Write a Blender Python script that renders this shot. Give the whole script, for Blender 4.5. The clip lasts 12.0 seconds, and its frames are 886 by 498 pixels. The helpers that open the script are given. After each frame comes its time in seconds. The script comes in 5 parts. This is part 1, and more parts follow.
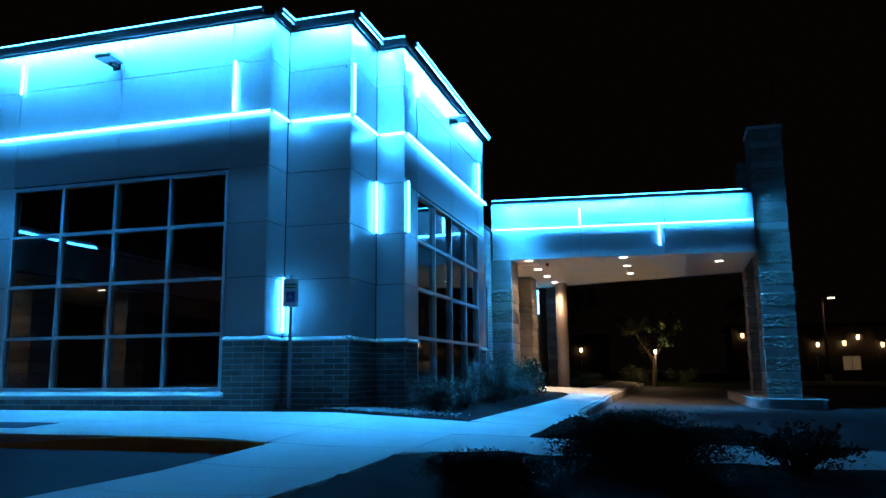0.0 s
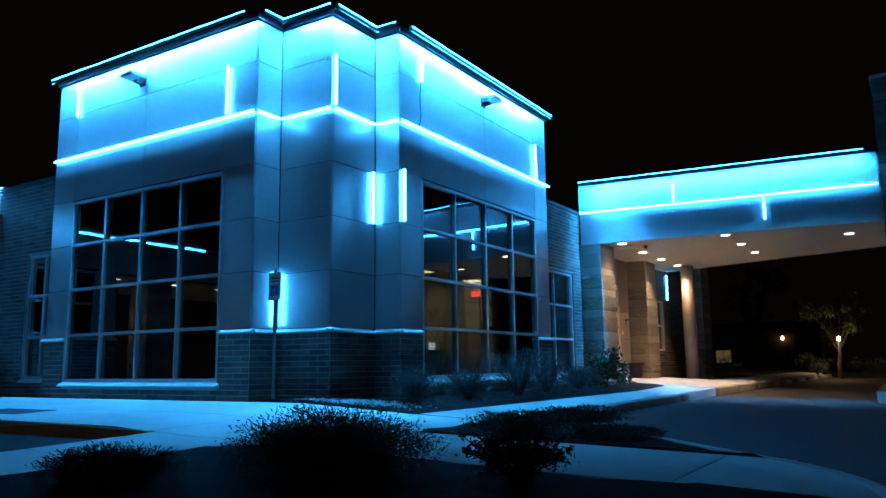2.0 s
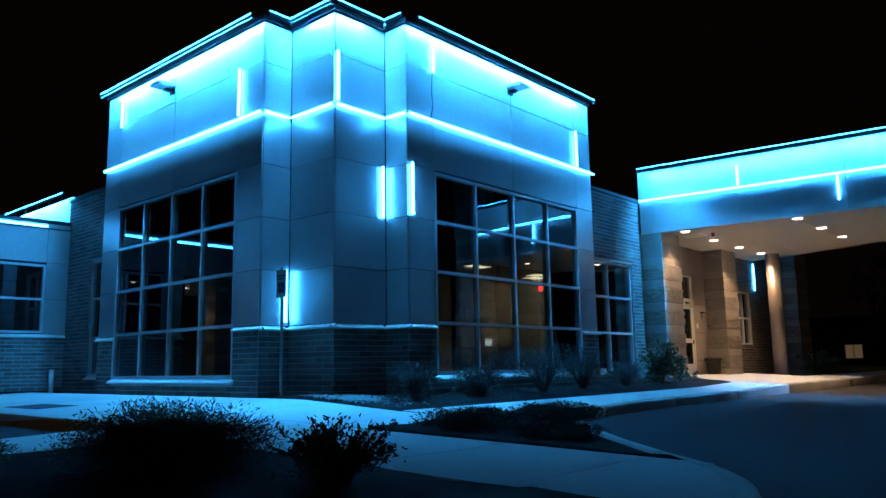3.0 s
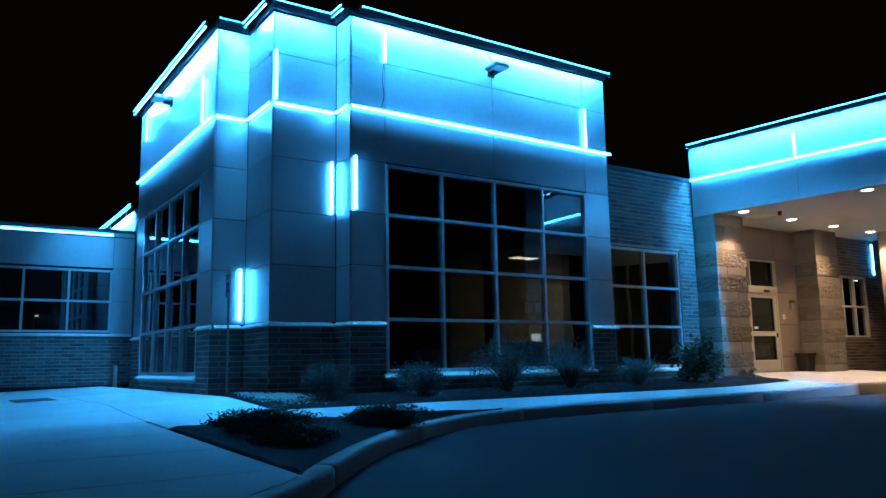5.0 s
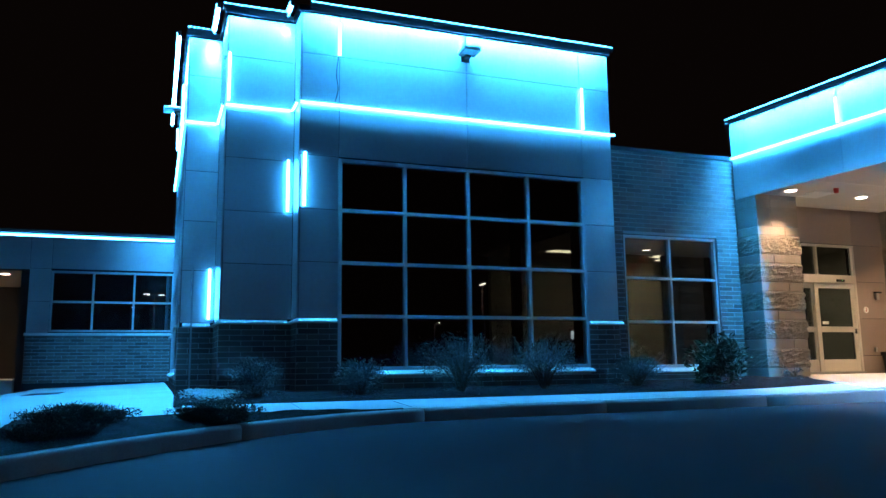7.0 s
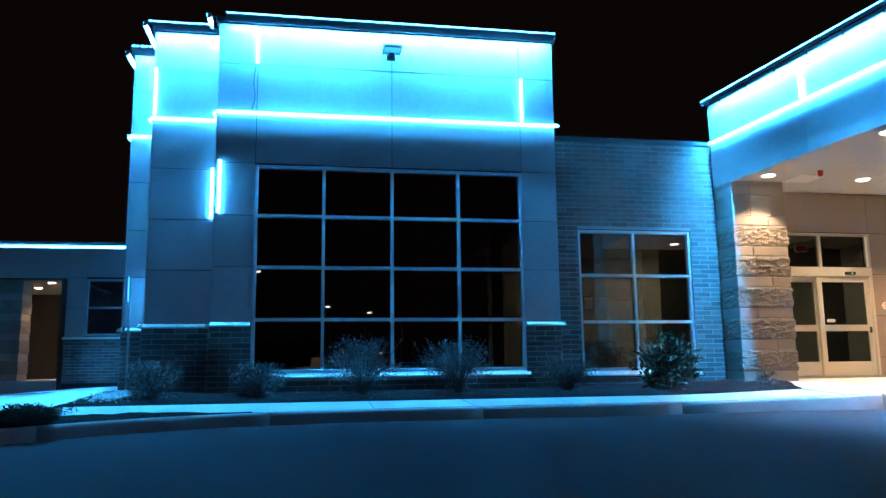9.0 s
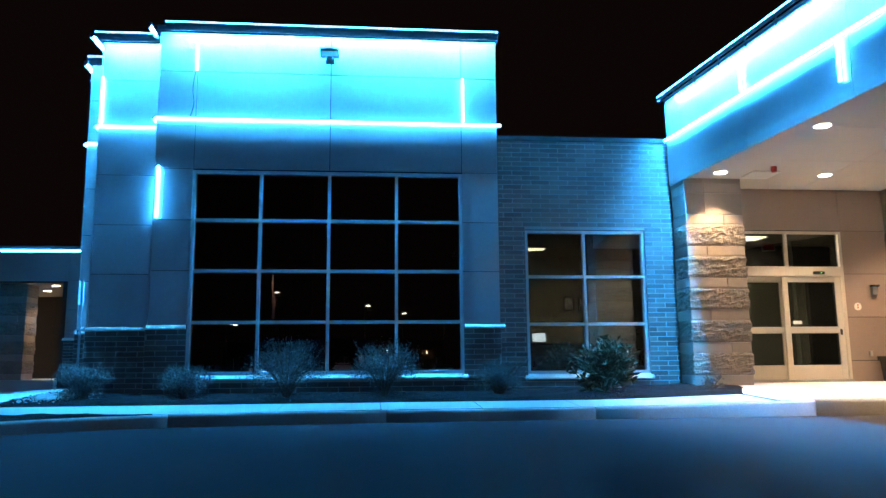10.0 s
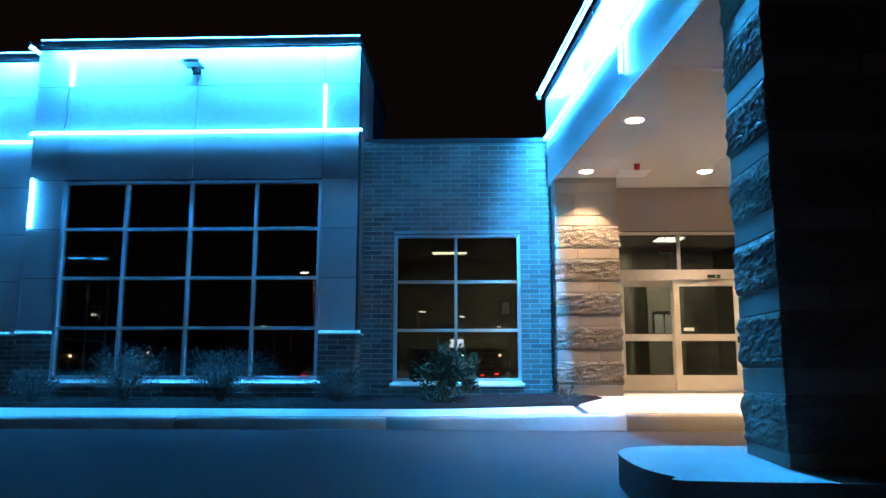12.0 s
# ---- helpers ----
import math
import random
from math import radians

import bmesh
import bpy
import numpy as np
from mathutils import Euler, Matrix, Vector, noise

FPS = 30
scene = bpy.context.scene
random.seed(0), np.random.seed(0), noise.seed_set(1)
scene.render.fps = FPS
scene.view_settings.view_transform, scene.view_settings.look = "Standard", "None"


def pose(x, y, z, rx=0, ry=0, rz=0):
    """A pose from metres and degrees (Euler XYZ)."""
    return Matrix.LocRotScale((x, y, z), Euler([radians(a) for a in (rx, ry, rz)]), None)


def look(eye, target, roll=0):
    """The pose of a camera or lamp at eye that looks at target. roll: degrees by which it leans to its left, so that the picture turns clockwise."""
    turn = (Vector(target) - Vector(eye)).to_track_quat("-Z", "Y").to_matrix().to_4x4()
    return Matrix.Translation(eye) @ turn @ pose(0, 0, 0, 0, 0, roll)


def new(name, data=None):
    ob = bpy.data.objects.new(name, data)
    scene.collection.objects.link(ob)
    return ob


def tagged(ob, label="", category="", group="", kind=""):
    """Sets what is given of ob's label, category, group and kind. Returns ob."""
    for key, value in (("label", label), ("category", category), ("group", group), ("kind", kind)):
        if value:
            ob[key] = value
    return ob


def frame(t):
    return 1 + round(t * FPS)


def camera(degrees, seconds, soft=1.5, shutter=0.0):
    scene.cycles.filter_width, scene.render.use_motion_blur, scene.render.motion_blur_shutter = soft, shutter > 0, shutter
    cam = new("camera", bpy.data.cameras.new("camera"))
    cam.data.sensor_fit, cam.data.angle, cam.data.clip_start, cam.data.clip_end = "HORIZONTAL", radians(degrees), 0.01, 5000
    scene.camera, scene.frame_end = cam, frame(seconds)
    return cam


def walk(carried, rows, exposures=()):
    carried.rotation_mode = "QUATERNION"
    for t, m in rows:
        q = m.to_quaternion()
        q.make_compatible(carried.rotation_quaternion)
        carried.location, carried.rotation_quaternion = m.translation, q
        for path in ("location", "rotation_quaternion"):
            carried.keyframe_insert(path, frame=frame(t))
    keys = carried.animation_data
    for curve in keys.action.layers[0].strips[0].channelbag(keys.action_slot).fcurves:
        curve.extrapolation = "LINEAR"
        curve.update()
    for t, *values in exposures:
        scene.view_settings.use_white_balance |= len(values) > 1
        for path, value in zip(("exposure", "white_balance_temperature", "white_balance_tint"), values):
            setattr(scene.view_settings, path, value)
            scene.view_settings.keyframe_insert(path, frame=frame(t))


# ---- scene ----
cam = camera(60.3, 12.0)
PATH = [
    (0, (0.448, -0.448, 0.988), (-0.105, 1.447, 1.308), -0.5),
    (0.5, (1.365, -0.027, 1.0), (0.699, 1.833, 1.314), -0.5),
    (1, (2.318, 0.448, 1.013), (1.53, 2.261, 1.321), -0.5),
    (1.5, (3.19, 1.024, 1.009), (2.269, 2.773, 1.312), -0.5),
    (2, (4.027, 1.7, 0.945), (2.971, 3.371, 1.248), -0.7),
    (2.5, (4.814, 2.441, 0.909), (3.627, 4.023, 1.211), -0.8),
    (3, (5.505, 3.262, 0.878), (4.196, 4.744, 1.18), -1.0),
    (5, (8.129, 7.136, 0.869), (6.487, 8.239, 1.164), -1.0),
    (5.5, (8.605, 8.123, 0.83), (6.898, 9.123, 1.127), -0.9),
    (6, (9.027, 9.149, 0.809), (7.26, 10.037, 1.108), -0.9),
    (6.5, (9.288, 10.122, 0.79), (7.477, 10.915, 1.09), -0.8),
    (8.5, (10.146, 14.17, 0.748), (8.215, 14.59, 1.055), -0.8),
    (9, (10.367, 15.304, 0.777), (8.42, 15.648, 1.083), -0.7),
    (9.5, (10.529, 16.49, 0.822), (8.57, 16.755, 1.125), -0.6),
    (10, (10.629, 17.704, 0.816), (8.662, 17.896, 1.122), -0.5),
    (10.5, (10.684, 18.921, 0.804), (8.712, 19.041, 1.116), -0.4),
    (11, (10.686, 20.167, 0.789), (8.712, 20.214, 1.106), -0.2),
    (11.5, (10.654, 21.367, 0.849), (8.679, 21.351, 1.163), -0.1),
    (12, (10.57, 22.624, 0.896), (8.596, 22.546, 1.208), 0.1),
]
walk(cam, [(t, look(eye, target, roll)) for t, eye, target, roll in PATH],
     [(0.0, -0.3), (3.0, -0.4), (5.0, -0.42), (6.5, -0.08), (8.5, 0.46), (10.5, 0.72), (12.0, 0.64)])

# ---- world and light ----
world = bpy.data.worlds.new("night_sky")
scene.world = world
world.use_nodes = True
world.node_tree.nodes["Background"].inputs[0].default_value = (0.0021, 0.0012, 0.0010, 1)
world.node_tree.nodes["Background"].inputs[1].default_value = 1.0

LED = (0.036, 0.39, 1.0)
WARM = (1.0, 0.65, 0.36)


# ---- materials ----
def base_material(name):
    m = bpy.data.materials.new(name)
    m.use_nodes = True
    nt = m.node_tree
    return m, nt, nt.nodes, nt.links, nt.nodes["Principled BSDF"]


def noise_node(nt, scale, detail=4.0, rough=0.6, vec=None):
    n = nt.nodes.new("ShaderNodeTexNoise")
    n.inputs["Scale"].default_value = scale
    n.inputs["Detail"].default_value = detail
    n.inputs["Roughness"].default_value = rough
    if vec:
        nt.links.new(vec, n.inputs["Vector"])
    return n


def ramp_node(nt, fac, stops):
    r = nt.nodes.new("ShaderNodeValToRGB")
    el = r.color_ramp.elements
    el[0].position, el[0].color = stops[0][0], (*stops[0][1], 1)
    el[1].position, el[1].color = stops[-1][0], (*stops[-1][1], 1)
    for p, c in stops[1:-1]:
        e = el.new(p)
        e.color = (*c, 1)
    nt.links.new(fac, r.inputs[0])
    return r


def surface(name, col, rough=0.6, metal=0.0, coarse=1.2, fine=30.0, vary=0.25, bump=0.3, per_piece=0.0, depth=0.01, rough_vary=0.12):
    """Two scales of noise on colour, roughness and relief; per_piece varies the brightness from piece to piece."""
    m, nt, nodes, links, b = base_material(name)
    tc = nodes.new("ShaderNodeTexCoord")
    geo = nodes.new("ShaderNodeNewGeometry")
    n1 = noise_node(nt, coarse, 3, 0.55, geo.outputs["Position"])
    n2 = noise_node(nt, fine, 5, 0.65, geo.outputs["Position"])
    mix = nodes.new("ShaderNodeMath")
    mix.operation = "MULTIPLY_ADD"
    links.new(n1.outputs[0], mix.inputs[0])
    mix.inputs[1].default_value = 0.5
    half = nodes.new("ShaderNodeMath")
    half.operation = "MULTIPLY"
    links.new(n2.outputs[0], half.inputs[0])
    half.inputs[1].default_value = 0.5
    links.new(half.outputs[0], mix.inputs[2])
    lo = tuple(c * (1 - vary) for c in col)
    hi = tuple(min(1, c * (1 + vary)) for c in col)
    r = ramp_node(nt, mix.outputs[0], [(0.3, lo), (0.5, col), (0.7, hi)])
    out = r.outputs[0]
    if per_piece:
        oi = nodes.new("ShaderNodeObjectInfo")
        add = nodes.new("ShaderNodeMath")
        add.operation = "ADD"
        links.new(oi.outputs["Random"], add.inputs[0])
        links.new(geo.outputs["Random Per Island"], add.inputs[1])
        fr = nodes.new("ShaderNodeMath")
        fr.operation = "FRACT"
        links.new(add.outputs[0], fr.inputs[0])
        mr = nodes.new("ShaderNodeMapRange")
        links.new(fr.outputs[0], mr.inputs[0])
        mr.inputs[3].default_value, mr.inputs[4].default_value = 1 - per_piece, 1 + per_piece
        hsv = nodes.new("ShaderNodeHueSaturation")
        links.new(mr.outputs[0], hsv.inputs["Value"])
        links.new(out, hsv.inputs["Color"])
        out = hsv.outputs[0]
    links.new(out, b.inputs["Base Color"])
    rr = nodes.new("ShaderNodeMapRange")
    links.new(mix.outputs[0], rr.inputs[0])
    rr.inputs[1].default_value, rr.inputs[2].default_value = 0.3, 0.7
    rr.inputs[3].default_value, rr.inputs[4].default_value = max(0.03, rough - rough_vary), min(1, rough + rough_vary)
    links.new(rr.outputs[0], b.inputs["Roughness"])
    b.inputs["Metallic"].default_value = metal
    if rough > 0.72:
        b.inputs["Specular IOR Level"].default_value = 0.15
    if bump:
        bp = nodes.new("ShaderNodeBump")
        bp.inputs["Strength"].default_value = bump
        bp.inputs["Distance"].default_value = depth
        links.new(n2.outputs[0], bp.inputs["Height"])
        links.new(bp.outputs[0], b.inputs["Normal"])
    return m


def glow(name, col, power, body=0.2):
    m, nt, nodes, links, b = base_material(name)
    b.inputs["Base Color"].default_value = (body, body, body, 1)
    b.inputs["Emission Color"].default_value = (*col, 1)
    b.inputs["Emission Strength"].default_value = power
    return m


def glazing(name, tint=0.40, front=0.22):
    m, nt, nodes, links, b = base_material(name)
    nodes.remove(b)
    out = nodes["Material Output"]
    tr = nodes.new("ShaderNodeBsdfTransparent")
    tr.inputs[0].default_value = (tint * 0.95, tint, tint * 0.98, 1)
    gl = nodes.new("ShaderNodeBsdfGlossy")
    gl.inputs["Roughness"].default_value = 0.012
    gl.inputs[0].default_value = (0.9, 0.95, 1, 1)
    lw = nodes.new("ShaderNodeLayerWeight")
    lw.inputs["Blend"].default_value = 0.5
    steep = nodes.new("ShaderNodeMath")
    steep.operation = "POWER"
    links.new(lw.outputs["Facing"], steep.inputs[0])
    steep.inputs[1].default_value = 5.0
    fr = nodes.new("ShaderNodeMath")
    fr.operation = "MULTIPLY_ADD"
    links.new(steep.outputs[0], fr.inputs[0])
    fr.inputs[1].default_value, fr.inputs[2].default_value = 1.0 - front, front
    geo = nodes.new("ShaderNodeNewGeometry")
    wav = noise_node(nt, 0.9, 1, 0.4, geo.outputs["Position"])
    bp = nodes.new("ShaderNodeBump")
    bp.inputs["Strength"].default_value = 0.012
    bp.inputs["Distance"].default_value = 0.2
    links.new(wav.outputs[0], bp.inputs["Height"])
    links.new(bp.outputs[0], gl.inputs["Normal"])
    mx = nodes.new("ShaderNodeMixShader")
    links.new(fr.outputs[0], mx.inputs[0])
    links.new(tr.outputs[0], mx.inputs[1])
    links.new(gl.outputs[0], mx.inputs[2])
    links.new(mx.outputs[0], out.inputs[0])
    return m


M_PANEL = surface("brushed_aluminium_panel", (0.54, 0.51, 0.51), 0.34, 0.56, 0.5, 14, 0.10, 0.05, per_piece=0.06, depth=0.004, rough_vary=0.05)
M_BACK = surface("dark_joint_backing", (0.03, 0.03, 0.035), 0.8, 0, 1, 20, 0.2, 0.1)
M_BRICK = surface("grey_brown_brick", (0.145, 0.120, 0.110), 0.8, 0, 1.5, 60, 0.25, 0.5, per_piece=0.30, depth=0.006)
M_MORTAR = surface("pale_mortar", (0.36, 0.345, 0.335), 0.9, 0, 2, 80, 0.15, 0.4, depth=0.004)
M_STONE = surface("cast_stone_ledge", (0.62, 0.60, 0.57), 0.7, 0, 2, 50, 0.12, 0.25, depth=0.004)
M_BLOCK = surface("smooth_concrete_block", (0.30, 0.265, 0.23), 0.85, 0, 2, 60, 0.12, 0.35, per_piece=0.08, depth=0.005)
M_SPLIT = surface("split_face_block", (0.23, 0.20, 0.17), 0.92, 0, 3, 26, 0.30, 1.0, per_piece=0.08, depth=0.04)
M_FRAME = surface("anodised_aluminium_frame", (0.55, 0.56, 0.58), 0.42, 0.55, 1, 40, 0.06, 0.05, depth=0.002)
M_COPING = surface("dark_metal_coping", (0.018, 0.019, 0.021), 0.65, 0.0, 1, 30, 0.1, 0.05)
M_CONCRETE = surface("broom_finished_concrete", (0.53, 0.515, 0.49), 0.85, 0, 0.7, 45, 0.20, 0.45, depth=0.006)
M_KERB = surface("kerb_concrete", (0.40, 0.385, 0.36), 0.85, 0, 1.1, 40, 0.2, 0.5, depth=0.006)
M_ISLAND = surface("weathered_island_concrete", (0.22, 0.21, 0.20), 0.85, 0, 0.9, 40, 0.3, 0.6, depth=0.008)
M_TACT = surface("dark_tactile_tile", (0.06, 0.07, 0.085), 0.75, 0, 2, 24, 0.25, 0.9, depth=0.012)
M_YELLOW = surface("worn_yellow_kerb_paint", (0.55, 0.24, 0.04), 0.7, 0, 2.5, 50, 0.3, 0.4, depth=0.005)
M_ASPHALT = surface("asphalt", (0.047, 0.047, 0.050), 0.80, 0, 0.35, 90, 0.45, 0.8, depth=0.012)
M_MULCH = surface("bark_mulch", (0.011, 0.0085, 0.007), 0.95, 0, 2.2, 38, 0.55, 1.0, depth=0.05)
M_GRAVEL = surface("pale_gravel", (0.34, 0.33, 0.31), 0.9, 0, 3, 40, 0.4, 1.0, depth=0.03)
M_SOFFIT = surface("painted_stucco_soffit", (0.60, 0.57, 0.53), 0.85, 0, 0.8, 60, 0.06, 0.2, depth=0.003)
M_TAN = surface("tan_metal_panel", (0.33, 0.265, 0.235), 0.42, 0.3, 0.8, 20, 0.08, 0.05, per_piece=0.04)
M_DOOR = surface("clear_anodised_door_frame", (0.62, 0.58, 0.52), 0.42, 0.4, 1, 40, 0.05, 0.04)
M_BLACK = surface("black_plastic", (0.02, 0.02, 0.02), 0.5, 0, 2, 40, 0.2, 0.1)
M_STEEL = surface("galvanised_steel", (0.42, 0.43, 0.44), 0.45, 0.7, 3, 60, 0.2, 0.1)
M_WHITE = surface("white_enamel", (0.75, 0.75, 0.74), 0.5, 0, 3, 50, 0.06, 0.05)
M_BLUE = surface("sign_blue", (0.03, 0.12, 0.42), 0.5, 0, 3, 50, 0.1, 0.05)
M_GREEN = surface("sign_green", (0.05, 0.22, 0.12), 0.5, 0, 3, 50, 0.1, 0.05)
M_RED = surface("red_plastic", (0.45, 0.02, 0.02), 0.4, 0, 3, 50, 0.1, 0.05)
M_INWALL = surface("interior_wall_paint", (0.45, 0.41, 0.34), 0.8, 0, 0.6, 20, 0.06, 0.05)
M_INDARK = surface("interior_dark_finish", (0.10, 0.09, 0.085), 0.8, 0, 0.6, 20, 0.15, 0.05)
M_CARPET = surface("interior_floor_finish", (0.12, 0.11, 0.10), 0.7, 0, 1, 40, 0.2, 0.2)
M_LEAF = surface("shrub_leaf", (0.045, 0.075, 0.035), 0.6, 0, 6, 40, 0.35, 0.1, per_piece=0.3)
M_LEAF2 = surface("broad_glossy_leaf", (0.028, 0.048, 0.024), 0.38, 0, 6, 40, 0.3, 0.1, per_piece=0.25)
M_DRY = surface("pale_twiggy_leaf", (0.085, 0.10, 0.095), 0.7, 0, 6, 40, 0.3, 0.1, per_piece=0.3)
M_YEW = surface("dark_evergreen_needles", (0.02, 0.032, 0.018), 0.7, 0, 6, 40, 0.4, 0.1, per_piece=0.3)
M_BARK = surface("bark", (0.09, 0.07, 0.05), 0.9, 0, 4, 40, 0.3, 0.8, depth=0.02)
M_GRASS = surface("night_lawn", (0.05, 0.07, 0.03), 0.95, 0, 0.5, 12, 0.4, 1.0, depth=0.05)
M_FAR = surface("distant_facade", (0.07, 0.06, 0.05), 0.9, 0, 0.3, 5, 0.2, 0.1)
M_GLASS = glazing("window_glass")
M_DOORGLASS = glazing("door_glass", 0.44, 0.10)
M_LED = glow("led_bar", LED, 62.0)
M_LEDH = glow("led_bar_long", LED, 48.0)
M_LEDTOP = glow("led_rail_strip", LED, 1850.0)
M_BEAD = glow("led_rail_bead", LED, 60.0)
M_RAIL = surface("black_light_channel", (0.012, 0.012, 0.014), 0.7, 0, 2, 40, 0.2, 0.1)
M_DOWN = glow("downlight_lens", (1.0, 0.86, 0.68), 14.0)
M_LAMP = glow("street_lamp_lens", (1.0, 0.83, 0.6), 14.0)
M_EXIT = glow("exit_sign_face", (1.0, 0.02, 0.02), 14.0)
M_FARWIN = glow("far_lit_window", (1.0, 0.66, 0.34), 0.10)
M_ROOMLAMP = glow("office_ceiling_lamp", (1.0, 0.86, 0.55), 9.0)


# ---- building helpers ----
def mesh_of(bm, name):
    me = bpy.data.meshes.new(name)
    bm.to_mesh(me)
    bm.free()
    return me


def part(name, bm, material, parent=None, label="", smooth=False):
    me = mesh_of(bm, name)
    me.materials.append(material)
    if smooth:
        for p in me.polygons:
            p.use_smooth = True
    ob = new(name, me)
    if parent:
        ob.parent = parent
        ob.matrix_parent_inverse = parent.matrix_basis.inverted()
    if label:
        ob["label"] = label
    return ob


def box(bm, x0, x1, y0, y1, z0, z1, bevel=0.0):
    vs = [bm.verts.new((x, y, z)) for x in (x0, x1) for y in (y0, y1) for z in (z0, z1)]
    fs = [bm.faces.new([vs[i] for i in f]) for f in ((0, 1, 3, 2), (4, 6, 7, 5), (0, 4, 5, 1), (2, 3, 7, 6), (0, 2, 6, 4), (1, 5, 7, 3))]
    if bevel:
        es = {e for f in fs for e in f.edges}
        bmesh.ops.bevel(bm, geom=list(es), offset=bevel, segments=1, affect="EDGES")
    return bm


def boxed(*a, **k):
    return box(bmesh.new(), *a, **k)


def cyl(bm, x, y, z0, z1, r0, r1=None, n=20):
    r1 = r0 if r1 is None else r1
    a = [bm.verts.new((x + r0 * math.cos(2 * math.pi * i / n), y + r0 * math.sin(2 * math.pi * i / n), z0)) for i in range(n)]
    b = [bm.verts.new((x + r1 * math.cos(2 * math.pi * i / n), y + r1 * math.sin(2 * math.pi * i / n), z1)) for i in range(n)]
    for i in range(n):
        bm.faces.new((a[i], a[(i + 1) % n], b[(i + 1) % n], b[i]))
    bm.faces.new(list(reversed(a)))
    bm.faces.new(b)
    return bm


def empty(name, x=0, y=0, z=0):
    ob = new(name)
    ob.matrix_basis = Matrix.Translation((x, y, z))
    return ob


class Face:
    """A vertical wall plane with a frame of its own: u along the wall, d outward, z up."""

    def __init__(self, axis, at, out):
        self.axis, self.at, self.out = axis, at, out

    def box(self, bm, u0, u1, d0, d1, z0, z1, bevel=0.0):
        a, b = sorted((self.at + self.out * d0, self.at + self.out * d1))
        if self.axis == "x":
            return box(bm, a, b, u0, u1, z0, z1, bevel)
        return box(bm, u0, u1, a, b, z0, z1, bevel)

    def boxed(self, *a, **k):
        return self.box(bmesh.new(), *a, **k)

    def place(self, u, d, z):
        p = self.at + self.out * d
        return (p, u, z) if self.axis == "x" else (u, p, z)


def grade(x, y):
    """The lie of the land: it falls gently away from the building."""
    z = 0.16 - 0.025 * (min(x, 14.0) + 1.36)
    if x < -1.36:
        z = 0.16 + 0.055 * min(-1.36 - x, 3.6)
        z -= min(1, (-1.36 - x) / 2) * 0.035 * max(0.0, min(11.3 - y, 5.5))
        t = max(0.0, min(1.0, (y - 21.5) / 3.5))
        z += 0.07 * t * t * (3 - 2 * t)
    return z


def slab(name, outline, material, top=0.0, thick=0.2, parent=None, label="", bevel=0.0):
    """A paved or planted area: its outline follows the grade."""
    bm = bmesh.new()
    vs = [bm.verts.new((x, y, 0)) for x, y in outline]
    f = bm.faces.new(vs)
    bmesh.ops.triangulate(bm, faces=[f])
    bmesh.ops.subdivide_edges(bm, edges=[e for e in bm.edges if e.calc_length() > 1.5], cuts=2, use_grid_fill=True)
    r = bmesh.ops.extrude_face_region(bm, geom=bm.faces[:])
    low = [v for v in r["geom"] if isinstance(v, bmesh.types.BMVert)]
    ids = set(low)
    for v in bm.verts:
        v.co.z = grade(v.co.x, v.co.y) + (top - thick if v in ids else top)
    bmesh.ops.recalc_face_normals(bm, faces=bm.faces[:])
    return part(name, bm, material, parent, label)

# ---- ground ----
xs = [-400, -150, -60, -30, -17, -12, -8, -4.96, -3.36, -1.36, 0, 2, 4, 6, 8, 10, 12, 14, 20, 40, 120, 400]
ys = [-200, -80, -30, -12, -6, -2, 0, 2, 4, 6, 8, 9.5, 11.5, 14, 18, 22, 26, 32, 45, 80, 150, 400]
bm = bmesh.new()
gv = [[bm.verts.new((x, y, grade(x, y) - 0.18)) for y in ys] for x in xs]
for i in range(len(xs) - 1):
    for j in range(len(ys) - 1):
        bm.faces.new((gv[i][j], gv[i + 1][j], gv[i + 1][j + 1], gv[i][j + 1]))
tagged(part("road", bm, M_ASPHALT), "dark asphalt driveway and parking lot at night", "road", kind="structure")

KERB = [(-9.0, 1.2), (-4.1, 1.4), (-1.0, 1.8), (1.2, 2.7), (2.8, 4.2), (3.6, 5.9), (3.85, 7.4), (3.62, 8.5), (3.05, 9.35), (2.2, 10.05), (1.3, 10.85), (0.45, 11.75),
        (-0.3, 12.75), (-0.85, 13.8), (-1.15, 15.0), (-1.30, 16.6), (-1.36, 19.0), (-1.36, 24.0), (-1.36, 30.0), (-1.36, 36.0), (-1.30, 60.0)]


def smooth_line(pts, n=6):
    out = []
    for i in range(len(pts) - 1):
        p0, p1, p2, p3 = (Vector(pts[max(0, min(len(pts) - 1, k))]) for k in (i - 1, i, i + 1, i + 2))
        for s in range(n):
            t = s / n
            out.append(0.5 * ((2 * p1) + (p2 - p0) * t + (2 * p0 - 5 * p1 + 4 * p2 - p3) * t * t + (3 * p1 - p0 - 3 * p2 + p3) * t ** 3))
    out.append(Vector(pts[-1]))
    return out


kerb_line = smooth_line(KERB)


def offset_line(line, d):
    out = []
    for i, p in enumerate(line):
        a, b = line[max(0, i - 1)], line[min(len(line) - 1, i + 1)]
        t = (b - a).normalized()
        out.append(p + Vector((-t.y, t.x)) * d)
    return out


